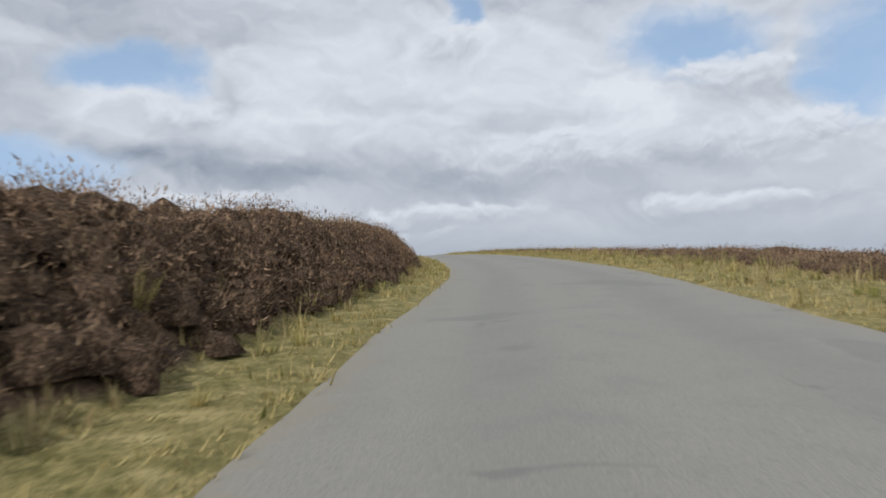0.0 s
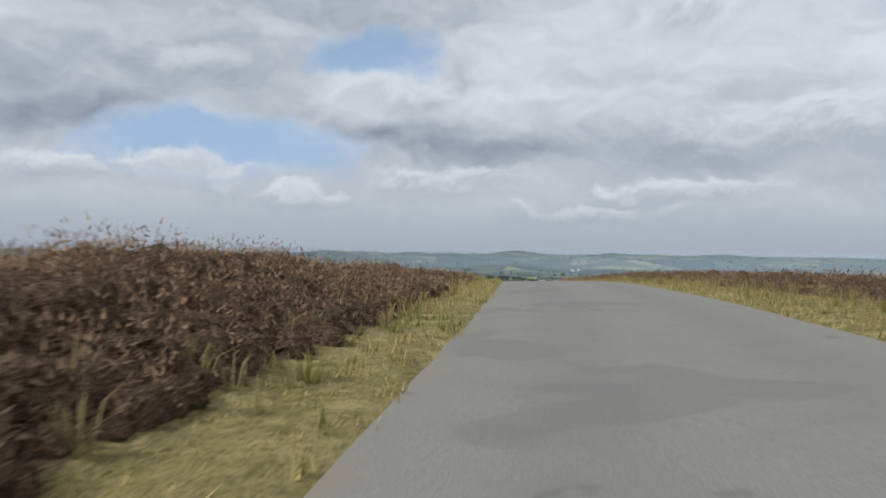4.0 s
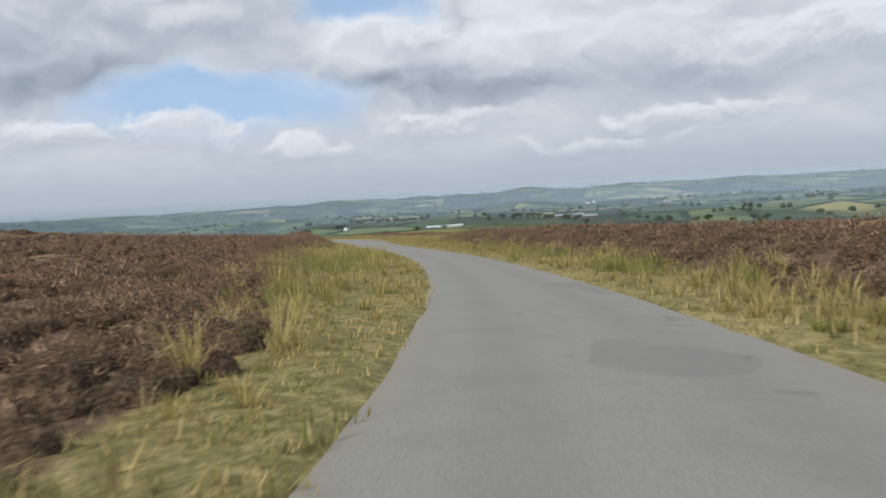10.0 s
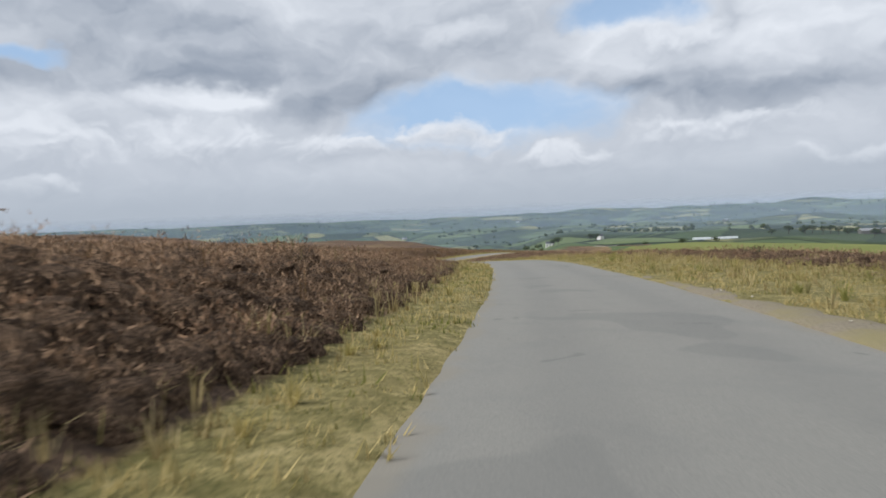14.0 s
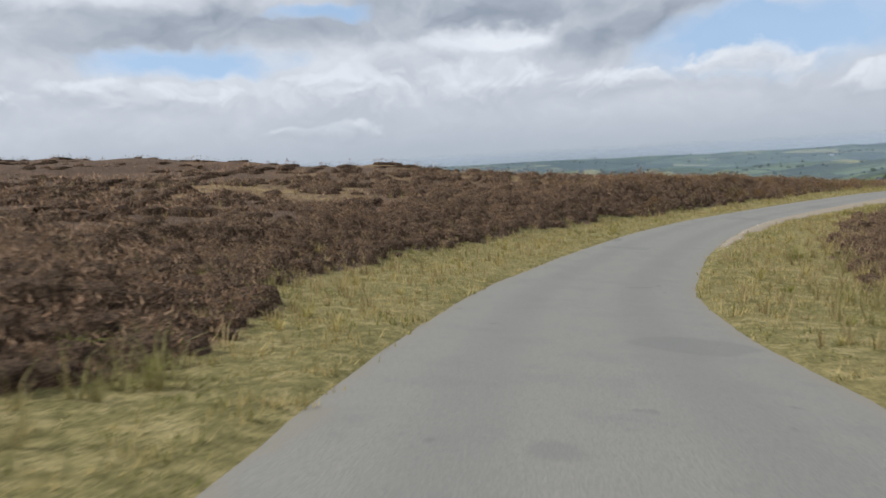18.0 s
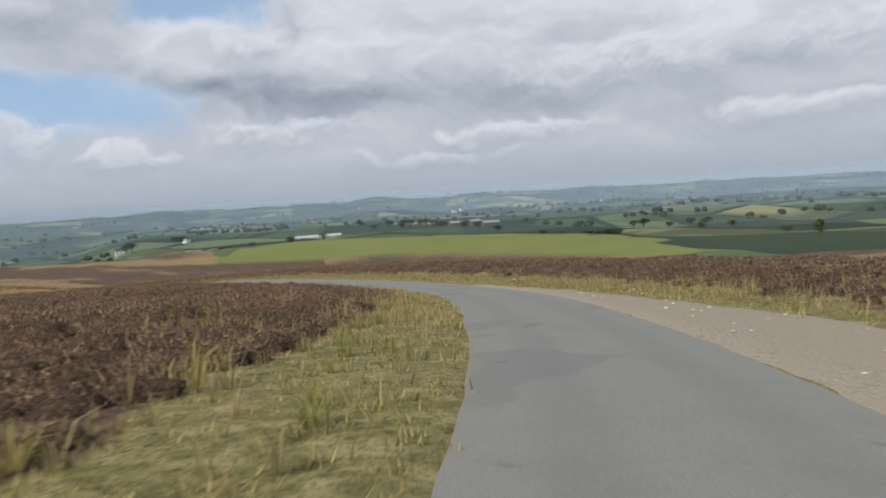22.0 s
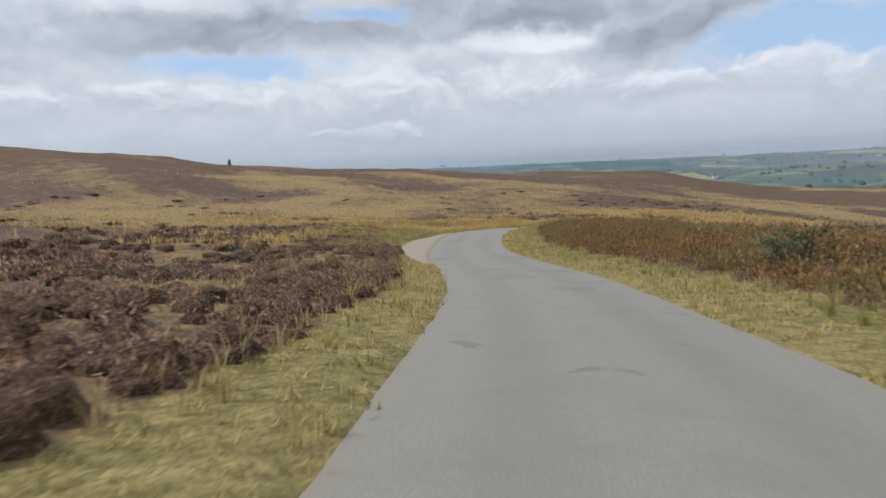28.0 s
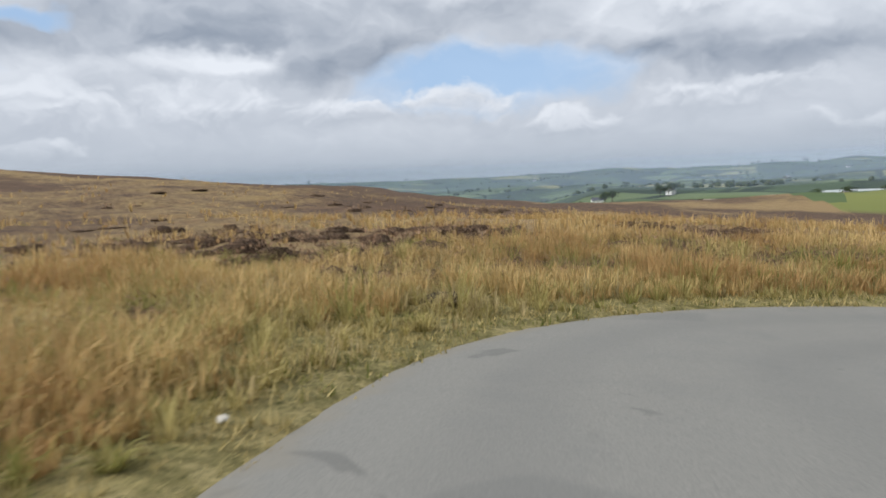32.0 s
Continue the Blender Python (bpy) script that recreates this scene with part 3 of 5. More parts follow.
def mesh_of(name, verts, faces, mat, attrs=None, smooth_shade=False):
    """A mesh from arrays: vertices (n, 3), or (n, 6) with soft normals, and triangles or quads (m, 3 or 4)."""
    me = bpy.data.meshes.new(name)
    n, (m, k) = len(verts), faces.shape
    me.vertices.add(n)
    me.vertices.foreach_set("co", np.ascontiguousarray(verts[:, :3], np.float32).ravel())
    me.loops.add(m * k)
    me.loops.foreach_set("vertex_index", np.ascontiguousarray(faces, np.int32).ravel())
    me.polygons.add(m)
    me.polygons.foreach_set("loop_start", np.arange(0, m * k, k, dtype=np.int32))
    if smooth_shade or verts.shape[1] == 6:
        me.polygons.foreach_set("use_smooth", np.ones(m, bool))
    for key, val in (attrs or {}).items():
        at = me.attributes.new(key, "FLOAT", "POINT")
        at.data.foreach_set("value", np.ascontiguousarray(val, np.float32))
    if verts.shape[1] == 6:
        me.attributes.new("custom_normal", "FLOAT_VECTOR", "POINT").data.foreach_set("vector", np.ascontiguousarray(verts[:, 3:], np.float32).ravel())
    me.update(calc_edges=True)
    me.materials.append(mat)
    return me


def patches(x, y):
    """Where dry grass stands in the heather, 0..1."""
    return np.clip(0.5 + 0.9 * wave(x, y, 38, 31) + 0.5 * wave(x, y, 9, 32), 0, 1)


def cover(x, y, g):
    """Shares of dry grass and of short turf on the ground."""
    u, e = g["u"], g["e"]
    golden = along(((0, 0.25), (7, 0.35), (12, 0.25), (16.5, 0.4), (18, 0.25), (22, 0.25), (24, 0.36), (26, 0.55), (27, 0.68), (28, 0.8), (33, 0.75)), u)
    golden = golden * (1 - 0.7 * smooth(90, 200, e)) * (1 - 0.3 * smooth(15, 60, e))
    strip = 1 - smooth(0.8, 1.1, e / g["verge"] + 0.18 * wave(x, y, 4.5, 34))
    grass = np.clip(golden * 0.9 + (0.38 * wave(x, y, 60, 33) + 0.3 * wave(x, 1.8 * y, 110, 37) * smooth(20, 90, e)) * (e > 8), 0, 1)
    return np.where(e < g["verge"] * 1.4, np.maximum(grass * 0.6, strip), grass), strip


def build_ground():
    xs, ys = grown(-112, 72, 1.6, 4700), grown(-46, 700, 1.6, 4900)
    gx, gy = np.meshgrid(xs, ys)
    x, y = gx.ravel(), gy.ravel()
    z, g = land(x, y)
    z -= 0.32 * (1 - smooth(5.2, 7.0, g["e"]))
    grass, turf = cover(x, y, g)
    nx, ny = len(xs), len(ys)
    i = np.arange(nx * ny).reshape(ny, nx)
    faces = np.stack([i[:-1, :-1], i[:-1, 1:], i[1:, 1:], i[1:, :-1]], -1).reshape(-1, 4)
    r = np.hypot(x, y - 480)
    az = np.degrees(np.arctan2(-x, y - 480)) + 4 * wave(x, y, 260, 51)
    farm = np.minimum(g["far"] * 0.85, 0.5) + 0.5 * smooth(480, 560, r + 50 * wave(x, y, 300, 52)) * (g["far"] > 0.5)
    farm = np.where((g["far"] > 0.55) & (y > 520), np.maximum(farm, 0.8 * smooth(190, 230, x + 40 * wave(x, y, 150, 55))), farm)
    # the last brown heath and pale rough grass before the valley
    heath = smooth(3.0, 4.0, az) * (r + 40 * wave(x, y, 200, 53) < np.interp(az, (4, 9, 13, 40), (720, 700, 540, 500)))
    farm = np.where((heath > 0.5) & (r < 900), 0.0, farm)
    grass = np.where(g["far"] > 0.3, np.where((az > 14) | ((az > 3) & (r < 430)), 0.9, np.clip(0.38 + 0.4 * wave(x, y, 120, 54), 0, 1)), grass)
    ob = new("ground", mesh_of("ground", np.stack([x, y, z], 1), faces, M_GROUND, dict(grass=grass, green=turf, farm=farm), True))
    tagged(ob, "brown heather moorland falling to a green farmed valley", "ground", kind="structure")


build_ground()


def build_road():
    n = 13
    lane = np.linspace(-1, 1, n)
    u = np.linspace(0, len(ROAD) - 1, (len(ROAD) - 1) * 40 + 1)
    c, h, b = spline(ROAD, u), spline(HALF, u)[:, 0], spline(BANK, u)[:, 0]
    dv = np.gradient(c[:, :2], axis=0)
    dv /= np.linalg.norm(dv, axis=1)[:, None]
    nn = np.stack([dv[:, 1], -dv[:, 0]], 1)
    rag_l, rag_r = (0.045 * wave(c[:, 0], c[:, 1], s, k) + np.random.RandomState(k).uniform(-0.015, 0.015, len(u)) for s, k in ((5.1, 41), (4.7, 42)))
    off = lane[None, :] * h[:, None]
    off[:, 0] -= rag_l
    off[:, -1] += rag_r
    xy = c[:, None, :2] + nn[:, None, :] * off[..., None]
    z = c[:, None, 2] + np.tan(np.radians(b))[:, None] * off + 0.035 * (1 - lane[None, :] ** 2)
    v = np.concatenate([xy, z[..., None]], -1).reshape(-1, 3)
    grid, w = v.reshape(len(u), n, 3), n
    i = np.arange(len(u) * w).reshape(len(u), w)
    faces = np.stack([i[:-1, :-1], i[:-1, 1:], i[1:, 1:], i[1:, :-1]], -1).reshape(-1, 4)
    acr = np.tile(lane, len(u))
    ob = new("road", mesh_of("road", grid.reshape(-1, 3), faces, M_ASPHALT, dict(across=acr), True))
    tagged(ob, "worn grey asphalt single-track moorland road with ragged edges", "road", kind="structure")


build_road()


def ribbon(name, side, e0, e1, steps, lift, mat, u_lo, u_hi, per_node=36, edge=None, ragged=0.0):
    """A strip of ground beside the road, e0..e1 metres beyond its edge, that follows the land. edge: (node, width) pairs for the far side."""
    u = np.linspace(u_lo, u_hi, int((u_hi - u_lo) * per_node) + 1)
    c, h = spline(ROAD, u), spline(HALF, u)[:, 0]
    nn = np.stack([np.interp(u, RU, RN[:, 0]), np.interp(u, RU, RN[:, 1])], 1)
    width = np.full(len(u), e1) if edge is None else along(edge, u)
    width = width + ragged * wave(c[:, 0], c[:, 1], 3.5, 77)
    f = np.linspace(0, 1, steps + 1) ** 1.4
    e0 = np.clip(e0 + 0.22 * ragged * wave(c[:, 0], c[:, 1], 1.3, 78), -0.24, 0.3)[:, None]
    e = e0 + (np.maximum(width[:, None], e0 + 0.02) - e0) * f[None, :]
    xy = c[:, None, :2] + nn[:, None, :] * (side * (h[:, None] + e))[..., None]
    x, y = xy[..., 0].ravel(), xy[..., 1].ravel()
    z, g = land(x, y)
    grass, turf = cover(x, y, g)
    zz = (z + lift * np.repeat(np.clip(width * 2.5 - 1.0, -1.5, 1.0), steps + 1)).reshape(len(u), -1)
    zz[:, -1] -= 0.10
    zz[:, 0] -= 0.05 if lift else 0.0
    i = np.arange(len(x)).reshape(len(u), -1)
    faces = np.stack([i[:-1, :-1], i[:-1, 1:], i[1:, 1:], i[1:, :-1]], -1).reshape(-1, 4)
    if side < 0:
        faces = faces[:, ::-1]
    return mesh_of(name, np.stack([x, y, zz.ravel()], 1), faces, mat, dict(grass=grass, green=turf, farm=np.zeros(len(x))), True)


for sd, word in ((-1, "grass verge and heather bank beside the road"), (1, "broad grass verge beside the road")):
    tagged(new("verge", ribbon("verge", sd, -0.22, 7.4, 20, 0.0, M_GROUND, 0, len(ROAD) - 1, 40)), word, "verge", kind="structure")

GRAVEL = (
    (1, ((17.3, 0.2), (17.8, 0.9), (18.3, 1.6), (19.0, 3.0), (19.8, 3.8), (20.3, 2.2), (20.9, 0.8), (21.3, 0.1)), "strip of pale loose gravel along the road edge on the bend"),
    (-1, ((22.3, 0.1), (22.7, 2.8), (23.1, 3.0), (23.5, 0.1)), "pale gravel pull-in beside the road"),
    (-1, CUT, "sandy gravel lay-by cut into the grass bank"),
    (1, ((12.4, 0.1), (12.9, 0.8), (13.4, 0.8), (14.0, 0.1)), "worn earth and gravel apron beside the road"),
)
GRAVEL_R = ((0, 0.0), (12.4, 0.0), (12.9, 0.8), (13.4, 0.8), (14.0, 0.0), (17.3, 0.0), *GRAVEL[0][1], (22.1, 0.0), (33, 0.0))
GRAVEL_L = ((0, 0.0), (22.3, 0.0), (22.7, 2.8), (23.1, 3.0), (23.5, 0.0), *CUT, (31, 0.0))
for sd, edge, word in GRAVEL:
    tagged(new("gravel_layby", ribbon("gravel_layby", sd, -0.06, 1.0, 8, 0.03, M_EARTH if edge[0][0] < 13 else M_GRAVEL, edge[0][0], edge[-1][0], 60, edge, 0.25)), word, "gravel", kind="structure")


# ---- plants along the road ----
def scatter(rng, count, e_lo, e_hi, side=None, u_lo=0.0, u_hi=None):
    """Random places beside the road: e_lo..e_hi metres beyond its edge."""
    u_hi = len(ROAD) - 1 if u_hi is None else u_hi
    u = rng.uniform(u_lo, u_hi, count)
    c, h = spline(ROAD, u), spline(HALF, u)[:, 0]
    nx, ny = np.interp(u, RU, RN[:, 0]), np.interp(u, RU, RN[:, 1])
    sd = rng.choice((-1.0, 1.0), count) if side is None else np.full(count, float(side))
    e = rng.uniform(e_lo, e_hi, count)
    x = c[:, 0] + nx * sd * (h + e)
    y = c[:, 1] + ny * sd * (h + e)
    return x, y


def soft(v, n):
    """Vertices with the normals of the whole tuft, so that it shades as one soft mass."""
    n = n / (np.linalg.norm(n, axis=-1, keepdims=True) + 1e-9)
    return np.concatenate([v, np.broadcast_to(n, v.shape)], -1).reshape(-1, 6)


def leaves(rng, centre, radius, height, per, size, slim=0.36, upright=0.35, low=0.0, inner=0.6, wild=0.45):
    """Small slim leaf triangles over low domes; each triangle is an island of its own."""
    n = len(centre)
    th = rng.uniform(0, 6.283, (n, per))
    ph = np.arccos(rng.uniform(low, 1.0, (n, per)))
    rr = rng.uniform(inner, 1.02, (n, per))
    dirs = np.stack([np.sin(ph) * np.cos(th), np.sin(ph) * np.sin(th), np.cos(ph)], -1)
    p = centre[:, None, :] + dirs * rr[..., None] * np.stack([radius, radius, height], -1)[:, None, :]
    up = dirs * (1 - upright) + np.array([0, 0, 1.0]) * upright + wild * rng.normal(size=(n, per, 3))
    up /= np.linalg.norm(up, axis=-1, keepdims=True) + 1e-9
    s = ((np.asarray(size)[:, None] if np.ndim(size) else size) * rng.uniform(0.55, 1.4, (n, per)))[..., None]
    side = np.cross(up, rng.normal(size=(n, per, 3)))
    side /= np.linalg.norm(side, axis=-1, keepdims=True) + 1e-9
    v = np.stack([p - side * s * slim * 0.5, p + side * s * slim * 0.5, p + up * s], 2)
    nrm = dirs + np.array([0, 0, 0.25]) + 0.38 * rng.normal(size=dirs.shape)
    away = (np.cross(v[:, :, 1] - v[:, :, 0], v[:, :, 2] - v[:, :, 0]) * nrm).sum(-1) < 0
    v[away] = v[away][:, [1, 0, 2]]
    return soft(v, nrm[:, :, None, :])


def blades(rng, base, per, tall, wide, spread):
    """Grass tufts: bent narrow blades of two triangles from one foot."""
    n = len(base)
    th = rng.uniform(0, 6.283, (n, per))
    lean = rng.uniform(0.05, 1.0, (n, per)) * spread
    h = np.asarray(tall)[:, None] * rng.uniform(0.55, 1.15, (n, per))
    d = np.stack([np.cos(th), np.sin(th), 0 * th], -1)
    foot = base[:, None, :] + d * (rng.uniform(0, 0.09, (n, per)) * (0.4 + np.asarray(tall)[:, None]))[..., None]
    sd = np.stack([-np.sin(th), np.cos(th), 0 * th], -1) * (wide * rng.uniform(0.6, 1.3, (n, per)))[..., None]
    up = np.array([0, 0, 1.0])
    mid = foot + d * (lean * h * 0.35)[..., None] + up * (h * 0.6)[..., None]
    tip = foot + d * (lean * h)[..., None] + up * (h * (1 - 0.3 * lean))[..., None]
    v = np.stack([foot - sd, foot + sd, mid + sd * 0.7, mid - sd * 0.7, tip], 2)
    return v.reshape(-1, 3), n * per


def tri_mesh(name, v, mat):
    return mesh_of(name, v, np.arange(len(v)).reshape(-1, 3), mat)


def blade_mesh(name, v, count, mat):
    i = np.arange(count)[:, None] * 5
    f = np.concatenate([i + np.array([[0, 1, 2]]), i + np.array([[0, 2, 3]]), i + np.array([[3, 2, 4]])], 1).reshape(-1, 3)
    return mesh_of(name, v, f, mat)


def single_blades(rng, base, per, tall, wide, spread):
    """Short grass: one slim triangle a blade."""
    n = len(base)
    th = rng.uniform(0, 6.283, (n, per))
    h = np.asarray(tall)[:, None] * rng.uniform(0.5, 1.2, (n, per))
    lean = rng.uniform(0.1, 1.0, (n, per)) * spread
    foot = base[:, None, :] + np.stack([rng.uniform(-0.12, 0.12, (n, per)), rng.uniform(-0.12, 0.12, (n, per)), 0 * th], -1)
    sd = np.stack([-np.sin(th), np.cos(th), 0 * th], -1) * (wide * rng.uniform(0.6, 1.4, (n, per)))[..., None]
    tip = foot + np.stack([np.cos(th) * lean * h, np.sin(th) * lean * h, h * (1 - 0.3 * lean)], -1)
    return np.stack([foot - sd, foot + sd, tip], 2).reshape(-1, 3)


def domes(rng, centre, radius, height, rings, segs):
    """Lumpy cushions: rings of jittered points over a foot ring, closed by a top."""
    n = len(centre)
    ph = np.linspace(0.08, 1.0, rings + 1)[1:][::-1]
    v = np.empty((n, rings * segs + 1, 3))
    for k, f in enumerate(ph):
        th = np.linspace(0, 6.283, segs, endpoint=False)[None, :] + rng.uniform(0, 0.9, (n, 1)) + rng.uniform(-0.25, 0.25, (n, segs))
        jit = rng.uniform(0.72, 1.22, (n, segs))
        rr = radius[:, None] * np.sin(f * 1.571) * jit
        v[:, k * segs:(k + 1) * segs, 0] = centre[:, None, 0] + rr * np.cos(th)
        v[:, k * segs:(k + 1) * segs, 1] = centre[:, None, 1] + rr * np.sin(th)
        v[:, k * segs:(k + 1) * segs, 2] = centre[:, None, 2] + height[:, None] * (np.cos(f * 1.571) * rng.uniform(0.8, 1.2, (n, segs)) - (0.25 if k == 0 else 0.0))
    v[:, -1] = centre + np.stack([0.1 * radius, 0 * radius, height * rng.uniform(0.85, 1.15, n)], 1)
    f = []
    for k in range(rings - 1):
        for j in range(segs):
            a, b2 = k * segs + j, k * segs + (j + 1) % segs
            f += [(a, b2, b2 + segs), (a, b2 + segs, a + segs)]
    top = (rings - 1) * segs
    f += [(top + j, top + (j + 1) % segs, rings * segs) for j in range(segs)]
    faces = (np.arange(n)[:, None, None] * (rings * segs + 1) + np.array(f)[None]).reshape(-1, 3)
    nrm = v - centre[:, None, :] + np.array([0, 0, 0.15])
    return soft(v, nrm), faces


BRACKEN_R = ((0, 0.0), (24.2, 0.0), (24.8, 0.8), (27.6, 0.8), (28.4, 0.0), (31, 0.0))
BRACKEN_L = ((0, 0.0), (17.8, 0.0), (18.3, 0.3), (19.3, 0.4), (19.8, 0.0), (31, 0.0))


def fern_share(g):
    near = 1 - smooth(9, 16, g["e"])
    return np.where(g["side"] > 0, along(BRACKEN_R, g["u"]), along(BRACKEN_L, g["u"])) * near


def heather_band(seed, count, lo, hi, rad, slim, per, size, u_lo, u_hi, side):
    rng = np.random.RandomState(seed)
    x, y = scatter(rng, count, lo, hi, side, u_lo, u_hi)
    z, g = land(x, y)
    e = g["e"]
    grassy = cover(x, y, g)[0] + 0.5 * wave(x, y, 14, 35) * (e > g["verge"] + 1)
    most = np.where((g["u"] > 23.5) & (e > 20), 0.25, 0.72)
    ok = (e > lo * 0.85) & (e > g["verge"] * rng.uniform(0.88, 1.15, count)) & (grassy < most) & (g["far"] < 0.45)
    ok &= rng.uniform(size=count) > fern_share(g) * (1.0 if side > 0 else 0.35)
    x, y, z = x[ok], y[ok], z[ok]
    r = rad * np.exp(rng.normal(0, 0.36, len(x)))
    h = np.minimum(r * 1.1, 0.62) * rng.uniform(0.75, 1.2, len(x)) * (1.0 + 0.4 * wave(x, y, 4, 36)) * np.where(g["u"][ok] > 25.8, 0.7, 1.0)
    bushy = smooth(0.8, 1.7, np.where(g["side"][ok] < 0, along(BANK_L, g["u"][ok]), 0.0))
    r, h = np.minimum(r * (1 + 0.2 * bushy), 1.4 * rad), np.minimum(h * (1 + 0.2 * bushy), 0.7)
    c = np.stack([x, y, z - 0.02], 1)
    tone = np.clip(0.5 + 0.2 * rng.normal(size=len(x)) + 0.35 * wave(x, y, 3.2, 38), 0, 1)
    hue = np.clip(0.25 * rng.normal(size=len(x)) + 0.6 * wave(x, y, 7, 39), -1, 1)
    dv, df = domes(rng, c, r * 0.82, h * (0.5 if lo < 20 else 0.34), 2, 7 if lo < 5 else 6)
    sp = leaves(rng, c, r, h, per, size * rng.uniform(0.8, 1.2, len(x)), slim, 0.35, 0.0, 0.56, 0.5)
    each = len(dv) // len(x)
    return dv, df, sp, [np.repeat(q * 0, each) for q in (tone, hue)], [np.repeat(q, per * 3) for q in (tone, hue)]


def build_heather():
    for side, word in ((-1, "thick brown heather on the bank beside the road"), (1, "brown heather beyond the grass verge")):
        V, F, S, n, core, tips = [], [], [], 0, [], []
        bands = [(100, 26000, 0.8, 8, 0.32, 0.25, 50, 0.074, 1.7, 31.5), (110, 16000, 8, 26, 0.52, 0.28, 26, 0.13, 1.7, 31.5), (120, 10000, 26, 85, 0.95, 0.32, 18, 0.2, 1.7, 31.5)]
        if side < 0:  # the steep banks are covered from foot to top
            bands += [(140, 6500, 1.0, 4.6, 0.3, 0.26, 44, 0.072, 2.0, 5.8), (150, 2200, 1.2, 5.0, 0.3, 0.26, 44, 0.072, 12.0, 14.0), (160, 4200, 2.0, 7.5, 0.32, 0.26, 44, 0.075, 16.4, 19.2)]
        for spec in bands:
            dv, df, sp, a, b = heather_band(spec[0] + side, *spec[1:], side)
            V.append(dv)
            F.append(df + n)
            S.append(sp)
            core.append(a)
            tips.append(b)
            n += len(dv)
        s = np.concatenate(S)
        nd = sum(len(f) for f in F)
        V.append(s)
        F.append(np.arange(len(s)).reshape(-1, 3) + n)
        f = np.concatenate(F)
        tone, hue = (np.concatenate([q[k] for q in core + tips]) for k in (0, 1))
        me = mesh_of("heather", np.concatenate(V), f, M_HEATH, dict(tone=tone, hue=hue))
        me.materials.append(M_HEATH_BASE)
        me.polygons.foreach_set("material_index", (np.arange(len(f)) < nd).astype(np.int32))
        tagged(new("heather", me), word, "heather", kind="stuff")


build_heather()


def build_grass():
    for side in (-1, 1):
        rng = np.random.RandomState(200 + side)
        # turf along the edge
        x, y = scatter(rng, 62000, -0.1, 7.5, side, 1.7, 31.5)
        z, g = land(x, y)
        ok = (g["e"] < g["verge"] * rng.uniform(0.85, 1.25, len(x))) & (g["e"] > along(GRAVEL_L if side < 0 else GRAVEL_R, g["u"]) * rng.uniform(0.7, 1.1, len(x)))
        b = np.stack([x, y, z - 0.01], 1)[ok]
        lush = 1 + 0.6 * wave(b[:, 0], b[:, 1], 3.0, 62)
        v = single_blades(rng, b, 8, rng.uniform(0.06, 0.19, len(b)) * lush, 0.011, 1.0)
        tagged(new("verge_grass", tri_mesh("verge_grass", v, M_TURF)), "short green and yellow grass on the road verge", "grass", kind="stuff")
        # tall straw tufts: thick along the foot of the heather, looser in the openings behind
        x1, y1 = scatter(rng, 19000, 0.3, 6.5, side, 1.7, 31.5)
        x2, y2 = scatter(rng, 17000, 2.0, 34, side, 1.7, 31.5)
        x, y = np.r_[x1, x2], np.r_[y1, y2]
        z, g = land(x, y)
        grassy = cover(x, y, g)[0] + 0.5 * wave(x, y, 14, 35) * (g["e"] > g["verge"] + 1)
        edge = np.abs(g["e"] / g["verge"] - 0.92) < 0.34
        ok = ((g["e"] > g["verge"]) & (grassy > 0.62)) | (edge & (rng.uniform(size=len(x)) < 0.78 + 0.6 * wave(x, y, 7, 61)))
        ok |= (g["verge"] > 2.5) & (g["e"] < g["verge"]) & (g["e"] > 0.5) & (rng.uniform(size=len(x)) < 0.36 + 0.55 * wave(x, y, 4, 66))
        ok &= g["e"] > 0.2 + along(GRAVEL_L if side < 0 else GRAVEL_R, g["u"])
        b = np.stack([x, y, z - 0.02], 1)[ok]
        v, n = blades(rng, b, 9, rng.uniform(0.16, 0.5, len(b)) * (1 + 0.4 * wave(b[:, 0], b[:, 1], 5, 63)), 0.009, 0.95)
        tagged(new("tall_grass", blade_mesh("tall_grass", v, n, M_STRAW)), "tall straw-coloured moor grass in tufts among the heather", "grass", kind="stuff")


build_grass()


def build_sedge():
    """The deep pale grass of the lower moor, where heather stands only in patches."""
    rng = np.random.RandomState(260)
    V, n = [], 0
    for count, lo, hi, u0, u1, side, per, tall, wide in ((12000, 0.7, 12, 27.2, 30.5, -1, 11, 0.6, 0.01), (8000, 8, 40, 25.8, 31.5, -1, 8, 0.65, 0.018), (6000, 30, 130, 23.5, 32, -1, 6, 0.6, 0.035), (3000, 12, 90, 23.5, 27.5, 1, 6, 0.6, 0.035)):
        x, y = scatter(rng, count, lo, hi, side, u0, u1)
        z, g = land(x, y)
        grassy = cover(x, y, g)[0] + 0.55 * wave(x, y, 14, 35)
        ok = (g["e"] > lo * 0.6 + 0.4) & (grassy > 0.5) & (g["far"] < 0.4) & (rng.uniform(size=count) > fern_share(g))
        b = np.stack([x, y, z - 0.03], 1)[ok]
        t = tall * rng.uniform(0.55, 1.1, len(b)) * (1 + 0.35 * wave(b[:, 0], b[:, 1], 6, 65)) * smooth(0.0, 3.0, g["e"][ok] + 0.6)
        v, k = blades(rng, b, per, t, wide, 0.9)
        V.append(v)
        n += k
    tagged(new("moor_grass", blade_mesh("moor_grass", np.concatenate(V), n, M_SEDGE)), "deep pale golden moor grass bleached by autumn", "grass", kind="stuff")


build_sedge()


